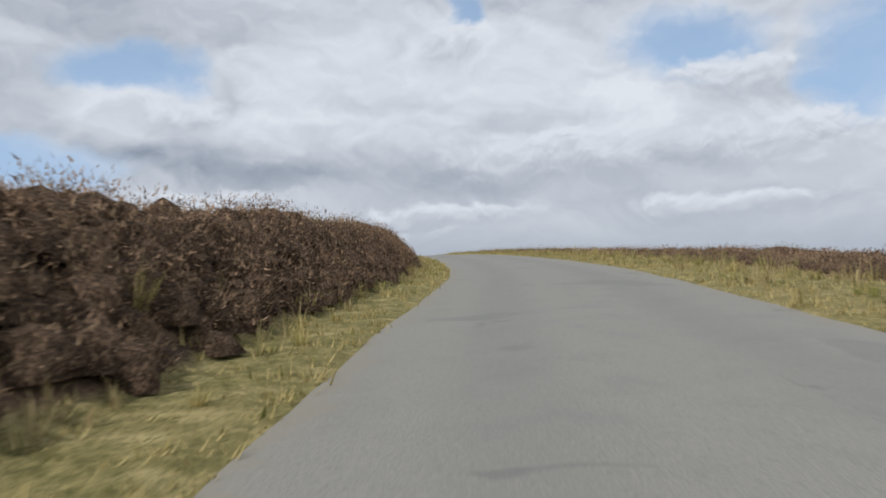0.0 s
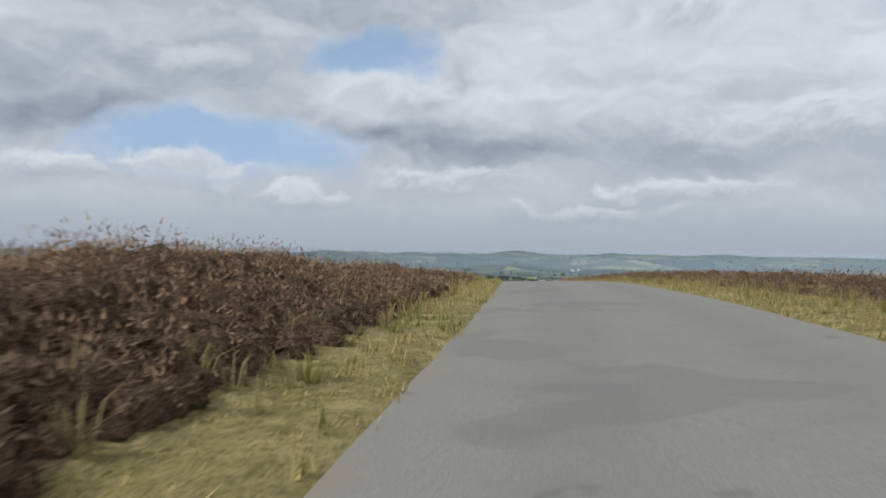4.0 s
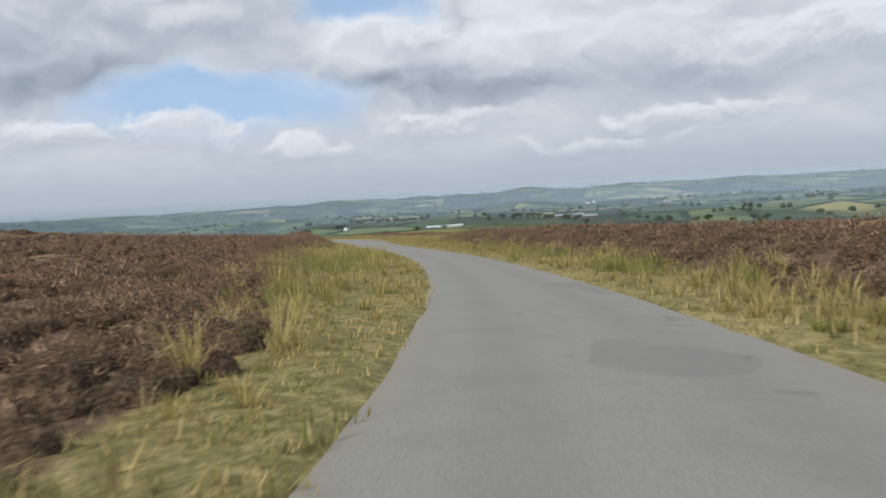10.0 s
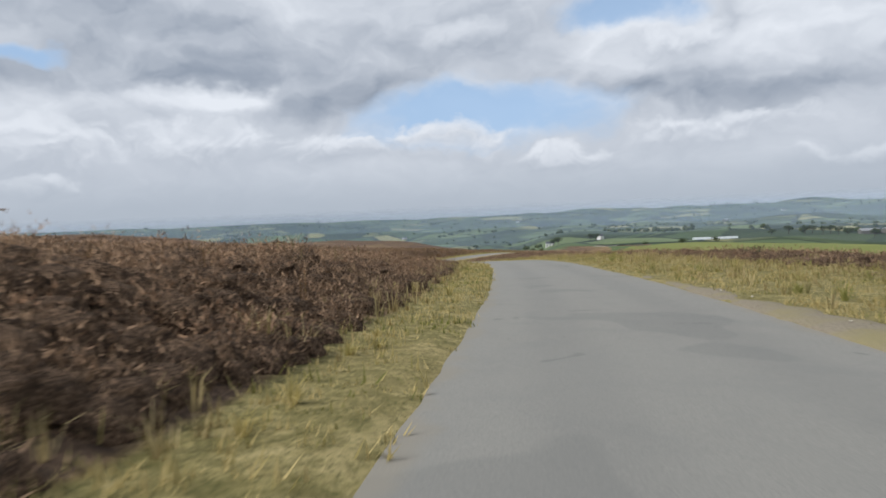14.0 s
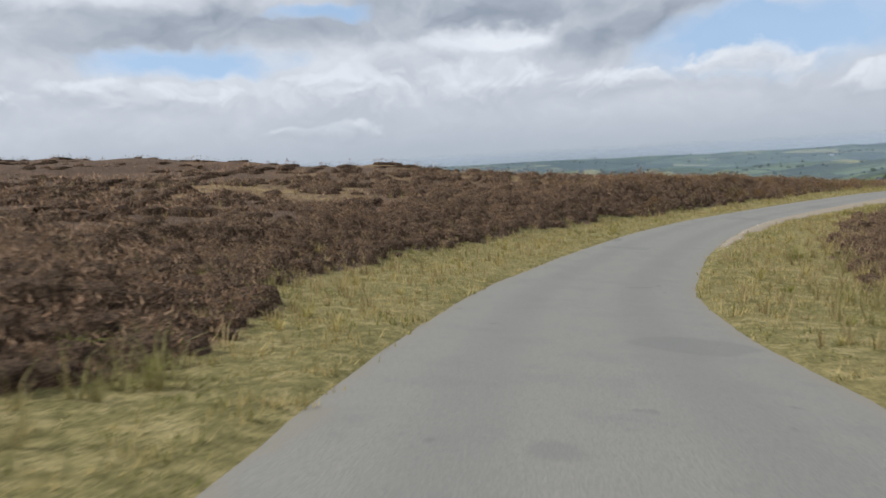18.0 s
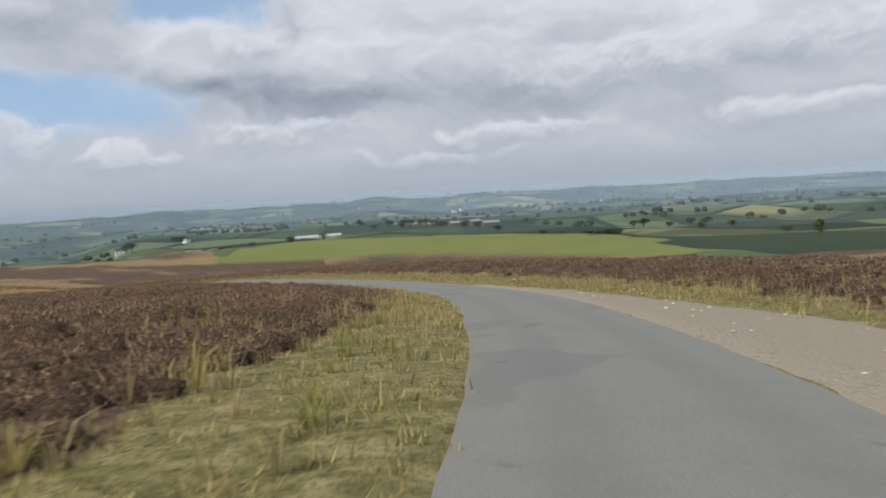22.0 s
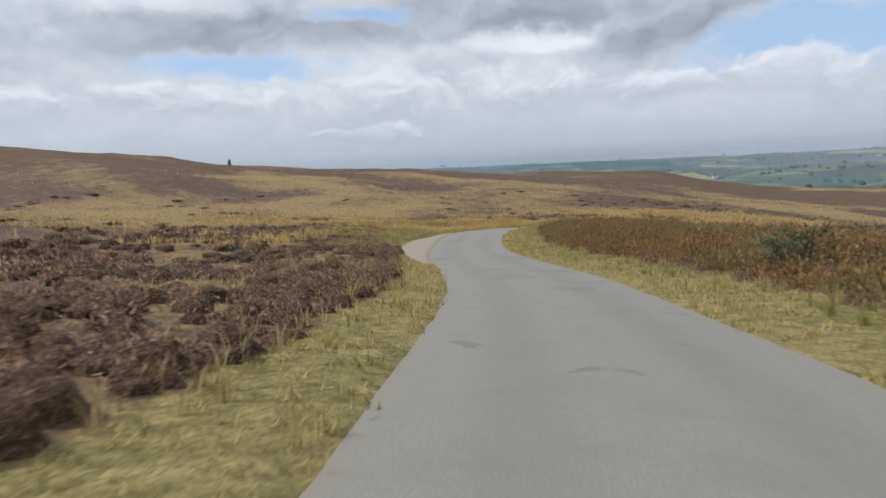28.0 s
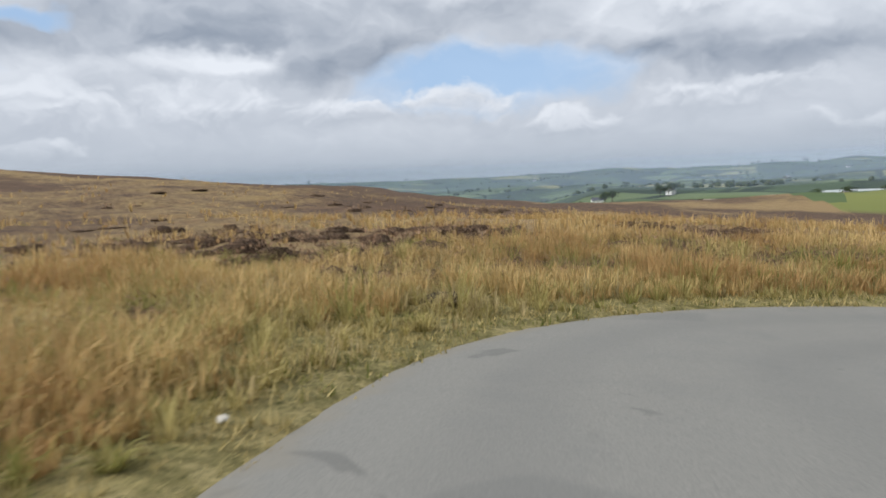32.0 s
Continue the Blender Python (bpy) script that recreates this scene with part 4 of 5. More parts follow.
def build_tussocks():
    """Big arching clumps of grass that stand out of the verge and the open moor."""
    for side, word in ((-1, "large arching tussocks of green and straw grass by the road"), (1, "arching tussocks of straw grass on the broad verge")):
        rng = np.random.RandomState(280 + side)
        V, n = [], 0
        for count, lo, hi, u0, u1, tall in ((2600, 0.5, 11, 26.3, 30.8, 0.42), (900, 0.5, 6.5, 7.4, 12.4, 0.5), (1300, 0.6, 7, 2.0, 26.0, 0.32)):
            if side > 0 and u0 > 26:
                count = 300
            x, y = scatter(rng, count, lo, hi, side, u0, u1)
            z, g = land(x, y)
            ok = (g["e"] > 0.4 + along(GRAVEL_L if side < 0 else GRAVEL_R, g["u"])) & ((g["e"] < g["verge"] * 1.25) | (g["u"] > 26.2)) & (g["e"] > lo * 0.9)
            b = np.stack([x, y, z - 0.03], 1)[ok]
            size = tall * np.exp(rng.normal(0, 0.3, len(b))) * (0.5 + 0.5 * smooth(0.3, 1.6, g["e"][ok]))
            v, k = blades(rng, b, 34, size, 0.007, 1.5)
            V.append(v)
            n += k
        tagged(new("tussocks", blade_mesh("tussocks", np.concatenate(V), n, M_TUSSOCK)), word, "grass", kind="stuff")


build_tussocks()


def build_bracken():
    for side, count, word in ((1, 14000, "rusty brown bracken thicket along the verge"), (-1, 4500, "reddish bracken fronds on the bank of the bend")):
        rng = np.random.RandomState(300 + side)
        span = BRACKEN_R if side > 0 else BRACKEN_L
        x, y = scatter(rng, count, 1.5, 14, side, span[1][0], span[-2][0])
        z, g = land(x, y)
        ok = (g["e"] > g["verge"]) & (rng.uniform(size=count) < fern_share(g))
        x, y, z = x[ok], y[ok], z[ok]
        h = rng.uniform(0.25, 0.6, len(x)) * (1 + 0.45 * wave(x, y, 4.5, 64))
        v = leaves(rng, np.stack([x, y, z], 1), 0.3 + 0 * h, h, 26, 0.13, 0.42, 0.1)
        b, n = blades(rng, np.stack([x, y, z], 1), 3, h * 1.1, 0.012, 0.9)
        i = np.arange(n)[:, None] * 5
        f = np.concatenate([i + np.array([[0, 1, 2]]), i + np.array([[0, 2, 3]]), i + np.array([[3, 2, 4]])], 1).reshape(-1, 3)
        f = np.concatenate([f, np.arange(len(v)).reshape(-1, 3) + len(b)])
        ob = new("bracken", mesh_of("bracken", np.concatenate([b, v[:, :3]]), f, M_BRACKEN))
        tagged(ob, word, "bracken", kind="stuff")


build_bracken()


# ---- things ----
def part(name, bm, mat, parent, label=""):
    me = bpy.data.meshes.new(name)
    bm.to_mesh(me)
    bm.free()
    me.materials.append(mat)
    ob = new(name, me)
    ob.parent = parent
    if label:
        ob["label"] = label
    return ob


def thing(name, place, turn, label, category, group=""):
    ob = new(name)
    ob.matrix_world = pose(*place, 0, 0, turn)
    return tagged(ob, label, category, group)


def box(bm, sx, sy, sz, m, bevel=0.0):
    v = bmesh.ops.create_cube(bm, size=1, matrix=m @ Matrix.Diagonal((sx, sy, sz, 1)))["verts"]
    if bevel:
        es = list({e for q in v for e in q.link_edges})
        bmesh.ops.bevel(bm, geom=es, offset=bevel, segments=2, affect="EDGES", profile=0.6)
    return v


def height_at(x, y):
    return float(land(np.array([x]), np.array([y]))[0][0])


def plain(name, color, rough=0.8, spots=None, scale=3.0, bump_by=0.3):
    m, N, bs = material(name, rough, 0.3)
    n = N.noise(world_place(N), scale, 5, 0.65)
    N.link(N.mix(N.ramp(n, 0.35, 0.7), color, spots or tuple(c * 0.65 for c in color)), bs.inputs["Base Color"])
    bump(N, bs, n, bump_by, 0.01)
    return m


M_STONE = plain("gritstone", (0.17, 0.16, 0.14), 0.9, (0.07, 0.07, 0.06), 6.0, 0.8)
M_PALE = plain("pale_stone", (0.62, 0.58, 0.5), 0.9, (0.38, 0.34, 0.28), 14.0, 0.6)
M_WHITE = plain("white_render", (0.78, 0.77, 0.73), 0.85, (0.6, 0.58, 0.54), 0.6)
M_SLATE = plain("slate", (0.10, 0.105, 0.12), 0.7, (0.06, 0.06, 0.07), 2.0)
M_BARN = plain("barn_sheet", (0.30, 0.31, 0.31), 0.6, (0.2, 0.2, 0.2), 0.5)
M_GLASS = plain("dark_pane", (0.03, 0.035, 0.04), 0.2)
M_FILM = plain("polytunnel_film", (0.50, 0.53, 0.53), 0.5, (0.38, 0.41, 0.41), 0.4)
M_BARK = plain("bark", (0.09, 0.07, 0.055), 0.95, (0.05, 0.04, 0.03), 8.0, 0.8)
M_PEAT = plain("wet_peat", (0.03, 0.024, 0.018), 0.8, (0.015, 0.012, 0.01), 12.0, 0.8)


def trig_pillar():
    x, y = -279.5, 686.0
    p = thing("stone_pillar", (x, y, height_at(x, y) - 0.05), 20, "dark tapered stone pillar alone on the moor skyline", "pillar")
    bm = bmesh.new()
    bmesh.ops.create_cone(bm, cap_ends=True, segments=4, radius1=0.74, radius2=0.52, depth=1.9, matrix=pose(0, 0, 1.15, 0, 0, 45))
    bmesh.ops.bevel(bm, geom=list(bm.edges), offset=0.04, segments=1, affect="EDGES")
    part("shaft", bm, M_STONE, p)
    bm = bmesh.new()
    box(bm, 1.3, 1.3, 0.3, pose(0, 0, 0.12), 0.05)
    part("plinth", bm, M_STONE, p)
    bm = bmesh.new()
    box(bm, 0.86, 0.86, 0.14, pose(0, 0, 2.15), 0.04)
    part("cap", bm, M_STONE, p)


trig_pillar()


def make_tree(name, label, tall, wide, seed, group):
    """A field tree: tapered trunk, limbs and a crown of leaf clumps with gaps."""
    rng = np.random.RandomState(seed)
    t = thing(name, (0, 0, 0), 0, label, "tree", group)
    bm = bmesh.new()

    def limb(a, b, r0, r1):
        d = Vector(b) - Vector(a)
        m = Matrix.Translation((Vector(a) + Vector(b)) / 2) @ d.to_track_quat("Z", "Y").to_matrix().to_4x4()
        bmesh.ops.create_cone(bm, cap_ends=True, segments=7, radius1=r0, radius2=r1, depth=d.length, matrix=m)

    limb((0, 0, -0.3), (0.1, 0, tall * 0.45), tall * 0.04, tall * 0.026)
    tips = []
    for k in range(7):
        a = k * 0.9 + rng.uniform(0, 0.5)
        e = (math.cos(a) * wide * rng.uniform(0.3, 0.6), math.sin(a) * wide * rng.uniform(0.3, 0.6), tall * rng.uniform(0.55, 0.85))
        limb((0.1, 0, tall * rng.uniform(0.28, 0.45)), e, tall * 0.018, tall * 0.007)
        tips.append(e)
    part("trunk", bm, M_BARK, t)
    c = np.array(tips + [(0, 0, tall * 0.8), (wide * 0.15, 0, tall * 0.66)])
    r = wide * rng.uniform(0.28, 0.42, len(c))
    v = leaves(rng, c, r, r * 0.85, 95, tall * 0.075, 0.7, 0.1, -0.8)
    ob = new("crown", tri_mesh("crown", v, M_LEAF))
    ob.parent = t
    return t


def from_bend(az, dist):
    """A place seen from the top of the sharp bend: degrees to the left of +y and metres."""
    a = radians(az)
    return -9 - dist * math.sin(a), 418 + dist * math.cos(a)


def plant_trees():
    kinds = [make_tree("tree", "dark green round-headed field tree in a green meadow", 8.5, 7.5, 5, "field trees"),
             make_tree("tree", "tall dark green hedgerow tree beside a field", 12, 8, 6, "field trees"),
             make_tree("tree", "low spreading thorn tree on rough grass", 4.5, 5.5, 7, "field trees")]
    spots = [(0, -3.6, 760), (2, -0.7, 640), (2, -5.3, 780), (0, -6.2, 830), (1, -12.6, 1000), (1, -13.1, 1010), (1, -13.9, 1000), (1, -14.4, 1015), (1, -15.0, 1005), (0, -15.6, 1010),
             (1, -11.4, 990), (0, -10.2, 960), (1, 8.1, 960), (1, 8.5, 970), (1, 4.6, 980), (1, 5.1, 985), (0, 11.5, 820), (2, 12.5, 800), (0, -25.3, 760), (0, -26.3, 720), (1, -27.3, 700),
             (1, -28.1, 690), (1, -28.9, 700), (0, -29.5, 720), (0, -23.8, 800), (2, -21.9, 820), (0, -33.5, 900), (1, -35.0, 930), (1, -36.2, 920), (0, -38.0, 900), (2, -43.6, 520), (0, -20.2, 900),
             (0, -18.6, 980), (1, -17.5, 1000), (1, 14.5, 930), (1, 17.0, 940), (0, 19.0, 950), (2, -41.5, 540), (0, -30.8, 860), (1, -31.6, 880)]
    used = set()
    for n, (k, az, dist) in enumerate(spots):
        x, y = from_bend(az, dist)
        m = pose(x, y, height_at(x, y) - 0.2, 0, 0, n * 67 % 360)
        if k not in used:
            used.add(k)
            kinds[k].matrix_world = m
        else:
            copy_thing(kinds[k], m)


plant_trees()


def make_house(label, long, deep, wall_h, roof_h, wall_mat, group="", barn=False):
    h = thing("barn" if barn else "farmhouse", (0, 0, 0), 0, label, "barn" if barn else "house", group)
    bm = bmesh.new()
    box(bm, long, deep, wall_h + 3, pose(0, 0, wall_h / 2 - 1.5))
    v = [bm.verts.new(q) for q in ((-long / 2, -deep / 2, wall_h), (-long / 2, deep / 2, wall_h), (-long / 2, 0, wall_h + roof_h - 0.1), (long / 2, -deep / 2, wall_h), (long / 2, deep / 2, wall_h), (long / 2, 0, wall_h + roof_h - 0.1))]
    bm.faces.new(v[:3])
    bm.faces.new(v[3:])
    part("wall", bm, wall_mat, h)
    bm = bmesh.new()
    for s in (-1, 1):
        slope = math.hypot(deep / 2, roof_h) + 0.5
        ang = math.degrees(math.atan2(roof_h, deep / 2))
        box(bm, long + 0.6, slope, 0.18, pose(0, s * deep / 4, wall_h + roof_h / 2, -s * ang))
    roof = part("roof", bm, M_BARN if barn else M_SLATE, h)
    if not barn:
        for q in (-0.42, 0.42):
            bm = bmesh.new()
            box(bm, 0.8, 0.8, 1.6, pose(q * long, 0, wall_h + roof_h + 0.3), 0.05)
            part("chimney", bm, M_STONE, roof)
        for s in (-1, 1):
            for fl in (1.0, 3.5):
                for q in (-0.34, 0, 0.34):
                    bm = bmesh.new()
                    box(bm, 1.1, 0.1, 1.3, pose(q * long, s * (deep / 2 + 0.02), fl + 0.3))
                    part("window", bm, M_GLASS, h)
    return h


def place_farms():
    white = make_house("white rendered farmhouse with a slate roof among trees", 13, 7, 5.4, 3.0, M_WHITE, "valley farms")
    barn = make_house("long grey sheet-roofed barn at a farm", 26, 12, 4.5, 3.0, M_STONE, "farm barns", True)
    spots = ((white, -16.6, 2250, 5), (white, -17.2, 2270, 30), (white, 8.9, 1010, 15), (white, 4.3, 1030, 70), (white, -28.5, 2300, 10), (white, 22.0, 2100, 40), (white, -9.0, 2600, 10), (white, -34.0, 2500, 0), (white, 12.0, 2500, 20),
             (barn, -16.9, 1060, 10), (barn, -18.3, 1080, 35), (barn, -19.6, 1050, 5), (barn, -24.0, 1800, 20), (barn, -5.0, 2200, 60))
    first = set()
    for h, az, dist, turn in spots:
        x, y = from_bend(az, dist)
        m = pose(x, y, height_at(x, y) + 0.3, 0, 0, turn)
        if h.name not in first:
            first.add(h.name)
            h.matrix_world = m
        else:
            copy_thing(h, m)
    # pale polytunnels on the green slope
    x, y = from_bend(-5.7, 960)
    t = thing("polytunnel", (x, y, height_at(x, y) - 0.1), 8, "long pale plastic-covered growing tunnel in a field", "polytunnel")
    bm = bmesh.new()
    n, L = 10, 62.0
    rows = []
    for k in range(2):
        rows.append([bm.verts.new(((-L / 2, L / 2)[k], 5.5 * math.cos(math.pi * j / n), 3.4 * math.sin(math.pi * j / n))) for j in range(n + 1)])
    for j in range(n):
        bm.faces.new((rows[0][j], rows[0][j + 1], rows[1][j + 1], rows[1][j]))
    bm.faces.new(rows[0])
    bm.faces.new(rows[1][::-1])
    part("cover", bm, M_FILM, t)
    for k in range(9):
        bm = bmesh.new()
        pts = [Vector((-L / 2 + k * L / 8, 5.55 * math.cos(math.pi * j / n), 3.45 * math.sin(math.pi * j / n))) for j in range(n + 1)]
        for a, b in zip(pts, pts[1:]):
            d = b - a
            bmesh.ops.create_cone(bm, cap_ends=True, segments=5, radius1=0.05, radius2=0.05, depth=d.length, matrix=Matrix.Translation((a + b) / 2) @ d.to_track_quat("Z", "Y").to_matrix().to_4x4())
        part("hoop", bm, M_BARN, t)


place_farms()


def build_woods():
    """Hedgerow trees and woods over the valley, as one mass of small crowns."""
    rng = np.random.RandomState(71)
    az = rng.uniform(-60, 75, 9000)
    r = 760 + 2500 * rng.uniform(0, 1, 9000) ** 0.8
    x, y = -9 - r * np.sin(np.radians(az)), 418 + r * np.cos(np.radians(az))
    line = np.abs(wave(x, y, 190, 72)) < 0.035
    wood = wave(x, y, 420, 73) + 0.3 * wave(x, y, 120, 74) > 0.62
    keep = (line | wood) & ((r > 1000) | (az > 9) | (az < -24)) & ((r > 900) | (az < 9))
    x, y, r = x[keep], y[keep], r[keep]
    z = land(x, y)[0]
    # every tree is three to four lumps of different size
    c, rad = [], []
    for k in range(3):
        s = rng.uniform(2.2, 4.6, len(x))
        c.append(np.stack([x + rng.uniform(-3, 3, len(x)), y + rng.uniform(-3, 3, len(x)), z + rng.uniform(1.5, 4.5, len(x))], 1))
        rad.append(s)
    c, rad = np.concatenate(c), np.concatenate(rad)
    dv, df = domes(rng, c, rad, rad * 1.15, 2, 5)
    lv = leaves(rng, c, rad, rad * 1.2, 9, rad * 0.55, 0.8, 0.1)
    f = np.concatenate([df, np.arange(len(lv)).reshape(-1, 3) + len(dv)])
    ob = new("woods", mesh_of("woods", np.concatenate([dv, lv]), f, M_LEAF, None, True))
    tagged(ob, "dark green hedgerow trees and woods across the valley", "woods", kind="stuff")


build_woods()


def far_lane():
    """The road again far ahead, where it crosses the last heath to a pale gravel bend."""
    pts = [(-52, 985, 0), (-30, 1020, 0), (-22, 1080, 0), (-50, 1130, 0), (-40, 1200, 0)]
    u = np.linspace(0, len(pts) - 1, 140)
    c = spline(pts, u)
    d = np.gradient(c[:, :2], axis=0)
    d /= np.linalg.norm(d, axis=1)[:, None]
    nn = np.stack([d[:, 1], -d[:, 0]], 1)
    V = []
    for o in (-2.2, -0.7, 0.7, 2.2):
        q = c[:, :2] + nn * o
        V.append(np.concatenate([q, (land(q[:, 0], q[:, 1])[0] + 0.45)[:, None]], 1))
    V = np.stack(V, 1)
    i = np.arange(len(u) * 4).reshape(len(u), 4)
    f = np.stack([i[:-1, :-1], i[:-1, 1:], i[1:, 1:], i[1:, :-1]], -1).reshape(-1, 4)
    tagged(new("lane", mesh_of("lane", V.reshape(-1, 3), f, M_ASPHALT, dict(across=np.zeros(len(u) * 4)), True)), "pale grey lane winding over the far heath", "road", kind="structure")
    rng = np.random.RandomState(9)
    for x, y, r in ((-24, 1060, 14), (-46, 1118, 20), (-36, 1170, 16), (-20, 1085, 11)):
        n = 22
        a = np.linspace(0, 6.283, n, endpoint=False)
        rr = r * (1 + 0.25 * np.sin(2 * a + x) + 0.12 * rng.uniform(-1, 1, n))
        px, py = np.r_[x, x + rr * np.cos(a)], np.r_[y, y + rr * 1.5 * np.sin(a)]
        pz = land(px, py)[0] + 0.35
        k = np.arange(n)
        f = np.stack([0 * k, k + 1, (k + 1) % n + 1], 1)
        tagged(new("quarry_gravel", mesh_of("quarry_gravel", np.stack([px, py, pz], 1), f, M_GRAVEL)), "bare pale gravel patch beside the far lane", "gravel", kind="structure")


far_lane()


def road_spot(u, side, e):
    uu = np.array([u])
    c, h = spline(ROAD, uu)[0], spline(HALF, uu)[0, 0]
    n = np.array([np.interp(u, RU, RN[:, 0]), np.interp(u, RU, RN[:, 1])])
    x, y = c[:2] + n * side * (h + e)
    return float(x), float(y)


def stones():
    rng = random.Random(4)
    base = []
    for k in range(4):
        bm = bmesh.new()
        bmesh.ops.create_icosphere(bm, subdivisions=1, radius=0.5)
        for v in bm.verts:
            v.co *= rng.uniform(0.75, 1.15)
            v.co.z *= 0.6
        me = bpy.data.meshes.new("stone")
        bm.to_mesh(me)
        bm.free()
        me.materials.append(M_PALE)
        base.append(me)

    def put(u, side, e, size, label, group):
        x, y = road_spot(u, side, e)
        s = new("stone", base[rng.randrange(4)])
        s.matrix_world = pose(x, y, height_at(x, y) + 0.03 + size * 0.12, 0, 0, rng.uniform(0, 360)) @ Matrix.Diagonal((size, size * rng.uniform(0.7, 1), size * rng.uniform(0.6, 0.9), 1))
        tagged(s, label, "stone", group)

    for k in range(34):
        put(17.25 + k * 0.022 + rng.uniform(-0.01, 0.01), 1, rng.uniform(0.05, 0.5), rng.uniform(0.04, 0.10), "small pale broken stone along the crumbling road edge", "road edge stones")
    for k in range(60):
        put(rng.uniform(19.0, 20.6), 1, rng.uniform(0.4, 3.2), rng.uniform(0.05, 0.13), "small pale stone lying on the gravel strip", "gravel stones")
    for k in range(26):
        put(rng.uniform(25.9, 27.1), -1, rng.uniform(0.2, 2.6), rng.uniform(0.04, 0.1), "small pale stone lying in the sandy lay-by", "lay-by stones")
    for k in range(18):
        put(rng.uniform(12.7, 13.6), 1, rng.uniform(0.3, 2.4), rng.uniform(0.05, 0.11), "small pale stone on the earth apron", "apron stones")
    put(21.2, 1, 3.4, 0.34, "flat white stone lying on the grass verge", "")
    put(28.3, -1, 0.4, 0.1, "white stone at the road edge in the grass", "")
    put(26.9, -1, 9.0, 0.3, "pale boulder showing in the heather", "")


stones()


def peat_hollow():
    x, y = -77.2, 618.8
    t = thing("peat_hag", (x, y, height_at(x, y) - 0.02), 30, "dark wet peat hollow open in the rough grass", "peat hag")
    bm = bmesh.new()
    bmesh.ops.create_icosphere(bm, subdivisions=3, radius=0.5)
    for v in bm.verts:
        n = noise.noise(v.co * 3.0)
        v.co *= 0.55 * (1 + 0.35 * n)
        v.co.z = v.co.z * 0.6 + 0.06
        v.co.x *= 1.3
    part("face", bm, M_PEAT, t)
    rng2 = np.random.RandomState(12)
    turn = rng2.uniform(0, 6.283, 46)
    foot = np.stack([0.45 * np.cos(turn), 0.36 * np.sin(turn), rng2.uniform(-0.02, 0.1, 46)], 1)
    v, n = blades(rng2, foot, 10, rng2.uniform(0.2, 0.4, 46), 0.007, 1.3)
    lip = new("turf_lip", blade_mesh("turf_lip", v, n, M_STRAW))
    lip.parent = t
    lip["label"] = "overhanging dry grass"


peat_hollow()


def bushes():
    """Rounded thorn and gorse bushes that stand above the bracken and heather."""
    rng = np.random.RandomState(88)
    first = None
    spots = ((25.08, 1, 4.2, 1.25), (26.9, 1, 4.5, 0.75), (26.6, 1, 6.0, 0.6), (27.9, 1, 1.2, 0.45), (8.1, 1, 4.2, 0.5), (14.6, 1, 11.0, 0.8), (16.0, 1, 13.0, 0.7), (12.6, 1, 14.0, 0.8), (13.6, 1, 16.0, 0.9))
    for k, (u, side, e, size) in enumerate(spots):
        x, y = road_spot(u, side, e)
        m = pose(x, y, height_at(x, y) - 0.05, 0, 0, k * 71)
        if first is None:
            first = thing("bush", (0, 0, 0), 0, "grey-green low bush standing in the bracken and heather", "bush", "moor bushes")
            c = np.array([(rng.uniform(-0.5, 0.5), rng.uniform(-0.5, 0.5), rng.uniform(0.3, 0.75)) for _ in range(9)])
            r = rng.uniform(0.25, 0.42, 9)
            crown = new("foliage", tri_mesh("foliage", leaves(rng, c, r, r, 70, 0.12, 0.5, 0.3, -0.6), M_THORN))
            crown.parent = first
            bm = bmesh.new()
            for q in range(5):
                a = q * 1.26
                d = Vector((math.cos(a) * 0.4, math.sin(a) * 0.4, 0.7))
                bmesh.ops.create_cone(bm, cap_ends=True, segments=5, radius1=0.03, radius2=0.012, depth=d.length, matrix=Matrix.Translation(d / 2) @ d.to_track_quat("Z", "Y").to_matrix().to_4x4())
            part("stems", bm, M_BARK, first)
            first.matrix_world = m @ Matrix.Scale(size, 4)
        else:
            copy_thing(first, m).scale = (size, size, size)


bushes()


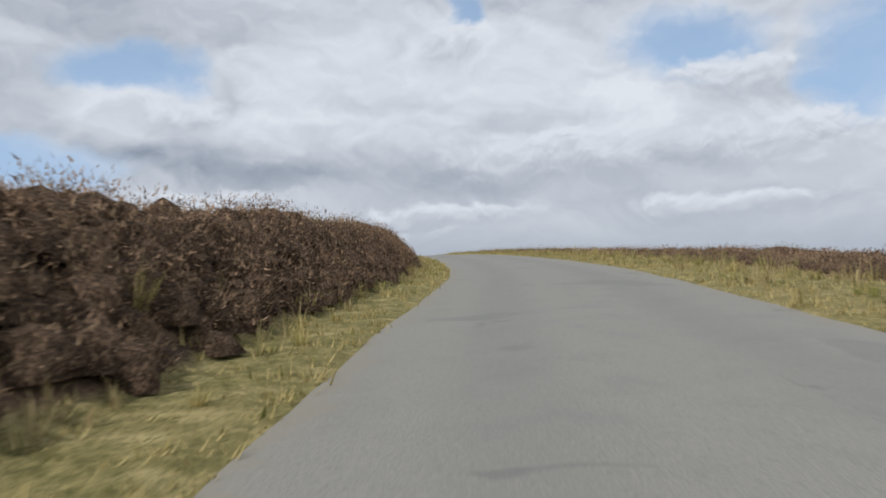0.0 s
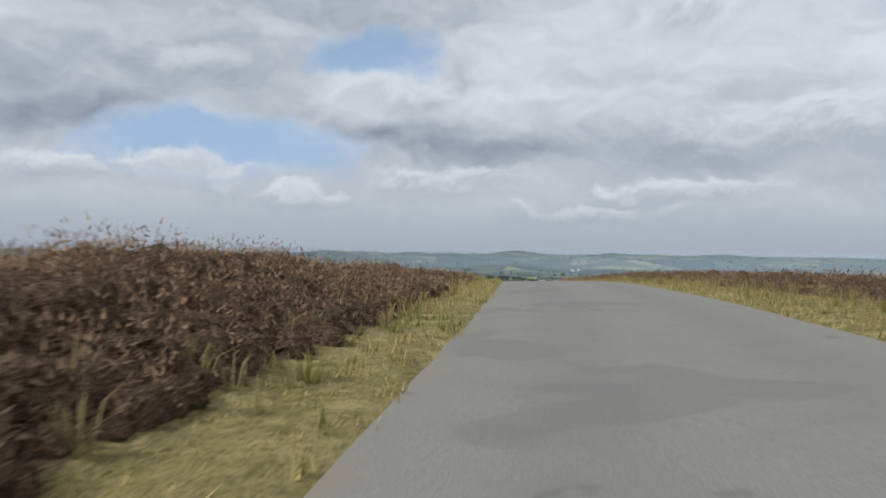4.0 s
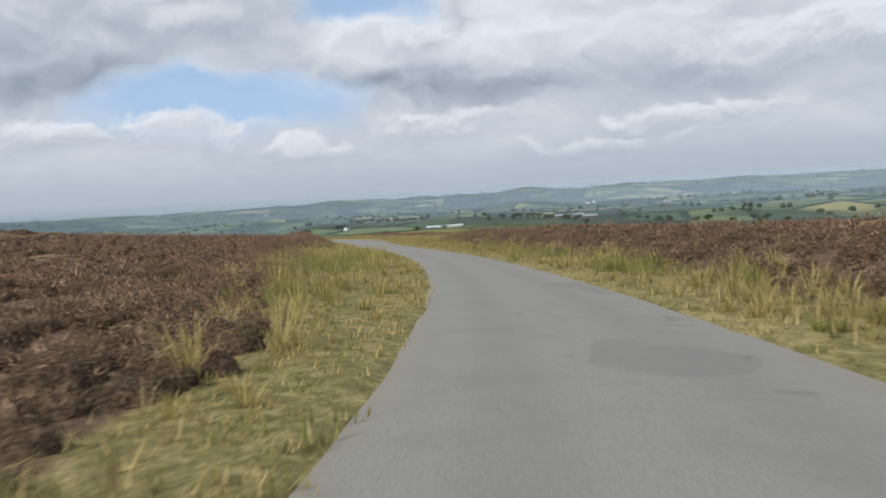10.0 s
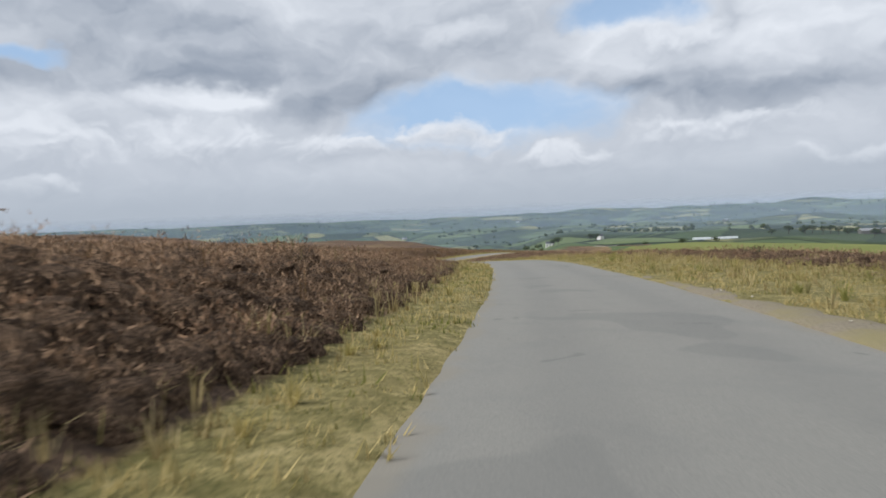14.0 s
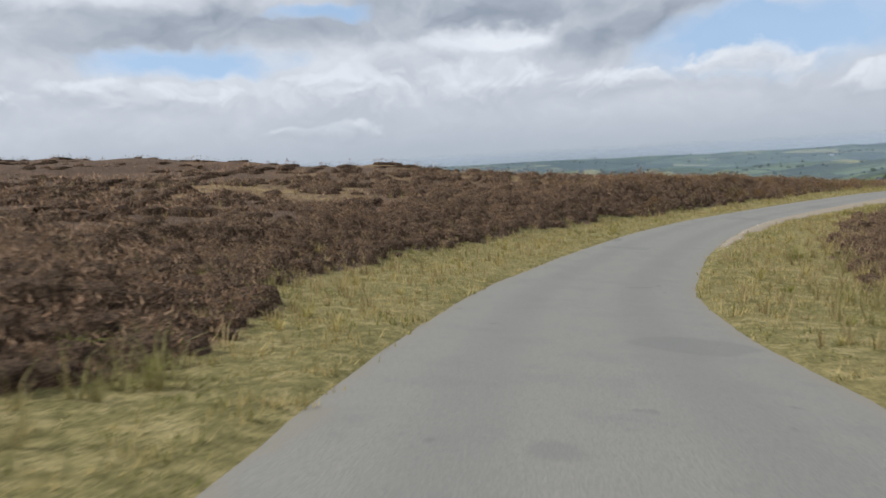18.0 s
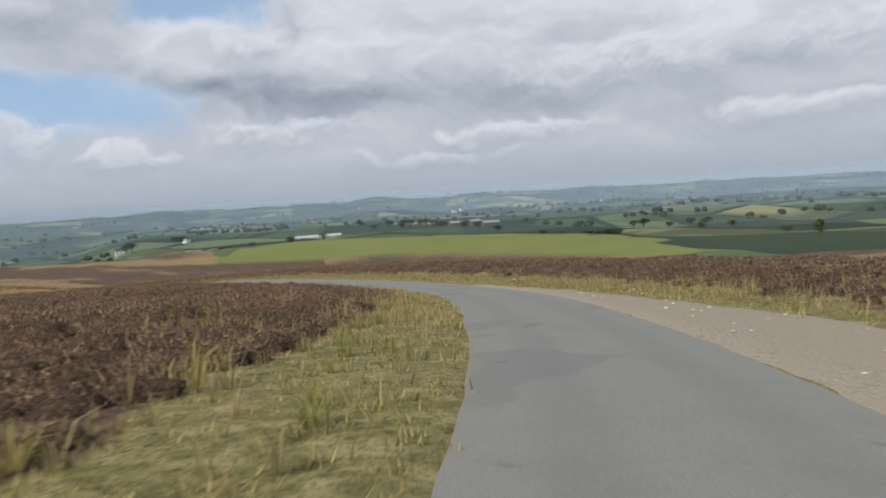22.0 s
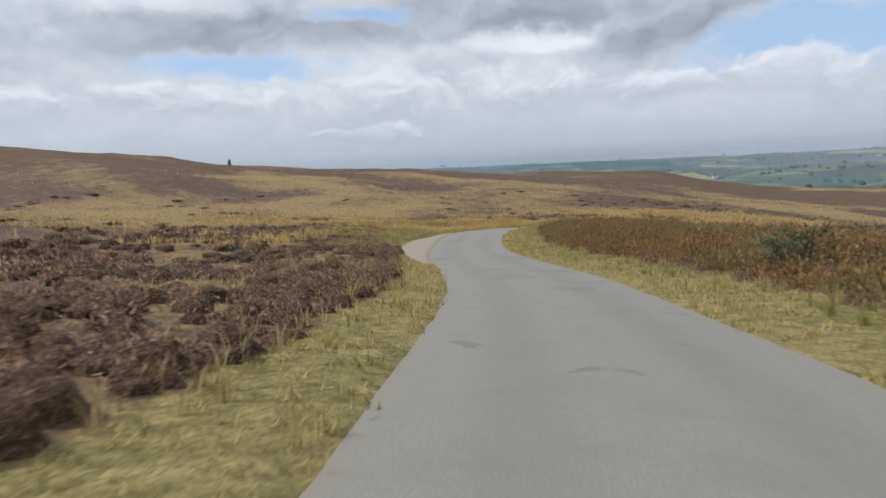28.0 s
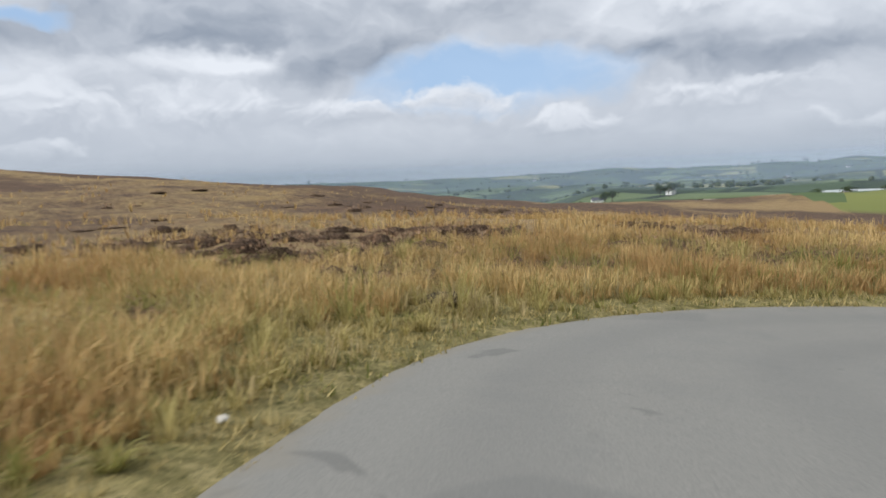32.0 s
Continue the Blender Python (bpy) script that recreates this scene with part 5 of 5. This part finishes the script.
def stalks():
    """Dead stalks and fern tips that stand over the skyline of the banks."""
    rng = np.random.RandomState(55)
    V, n = [], 0
    for u0, u1, side, lo, hi, count in ((2.0, 6.5, -1, 3.0, 6.0, 160), (3.5, 6.5, 1, 4.0, 12.0, 260), (16.5, 19.3, -1, 5.0, 10.0, 150), (7.0, 15.0, -1, 2.0, 8.0, 500)):
        x, y = scatter(rng, count, lo, hi, side, u0, u1)
        z, _ = land(x, y)
        b, k = blades(rng, np.stack([x, y, z + 0.1], 1), 4, rng.uniform(0.3, 0.6, count), 0.007, 0.5)
        V.append(b)
        n += k
    tagged(new("dead_stalks", blade_mesh("dead_stalks", np.concatenate(V), n, M_BRACKEN)), "thin dead brown stalks standing above the heather", "plants", kind="stuff")


stalks()


def haze_sheets():
    """Thin lit sheets, tinted pale blue, added to imitate haze over the valley."""
    m = bpy.data.materials.new("valley_haze")
    m.use_nodes = True
    N = Nodes(m.node_tree)
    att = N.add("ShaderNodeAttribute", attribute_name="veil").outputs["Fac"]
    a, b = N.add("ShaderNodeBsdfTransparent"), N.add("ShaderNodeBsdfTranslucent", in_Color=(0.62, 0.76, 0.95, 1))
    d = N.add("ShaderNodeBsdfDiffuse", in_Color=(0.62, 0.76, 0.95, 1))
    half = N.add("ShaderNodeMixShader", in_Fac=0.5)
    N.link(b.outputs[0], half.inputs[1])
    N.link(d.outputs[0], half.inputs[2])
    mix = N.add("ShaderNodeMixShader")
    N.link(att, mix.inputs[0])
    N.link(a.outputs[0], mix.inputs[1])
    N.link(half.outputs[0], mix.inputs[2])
    out = N.add("ShaderNodeOutputMaterial")
    N.link(mix.outputs[0], out.inputs[0])
    # four curved sheets, each farther one denser, fading out at the top
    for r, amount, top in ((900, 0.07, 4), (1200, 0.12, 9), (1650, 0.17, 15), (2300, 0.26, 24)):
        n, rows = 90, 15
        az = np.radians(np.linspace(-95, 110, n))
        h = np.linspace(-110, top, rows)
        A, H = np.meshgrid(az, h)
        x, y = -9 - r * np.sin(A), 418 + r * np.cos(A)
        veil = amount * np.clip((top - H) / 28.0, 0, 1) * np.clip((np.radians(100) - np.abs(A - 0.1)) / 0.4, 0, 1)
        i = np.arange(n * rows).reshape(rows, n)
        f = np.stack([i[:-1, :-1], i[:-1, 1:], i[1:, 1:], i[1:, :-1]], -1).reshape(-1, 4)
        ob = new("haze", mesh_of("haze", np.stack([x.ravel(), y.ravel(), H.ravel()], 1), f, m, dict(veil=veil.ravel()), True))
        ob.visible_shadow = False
        tagged(ob, "curved pale blue see-through sheet added to imitate haze over the far valley", "haze", kind="structure")


haze_sheets()
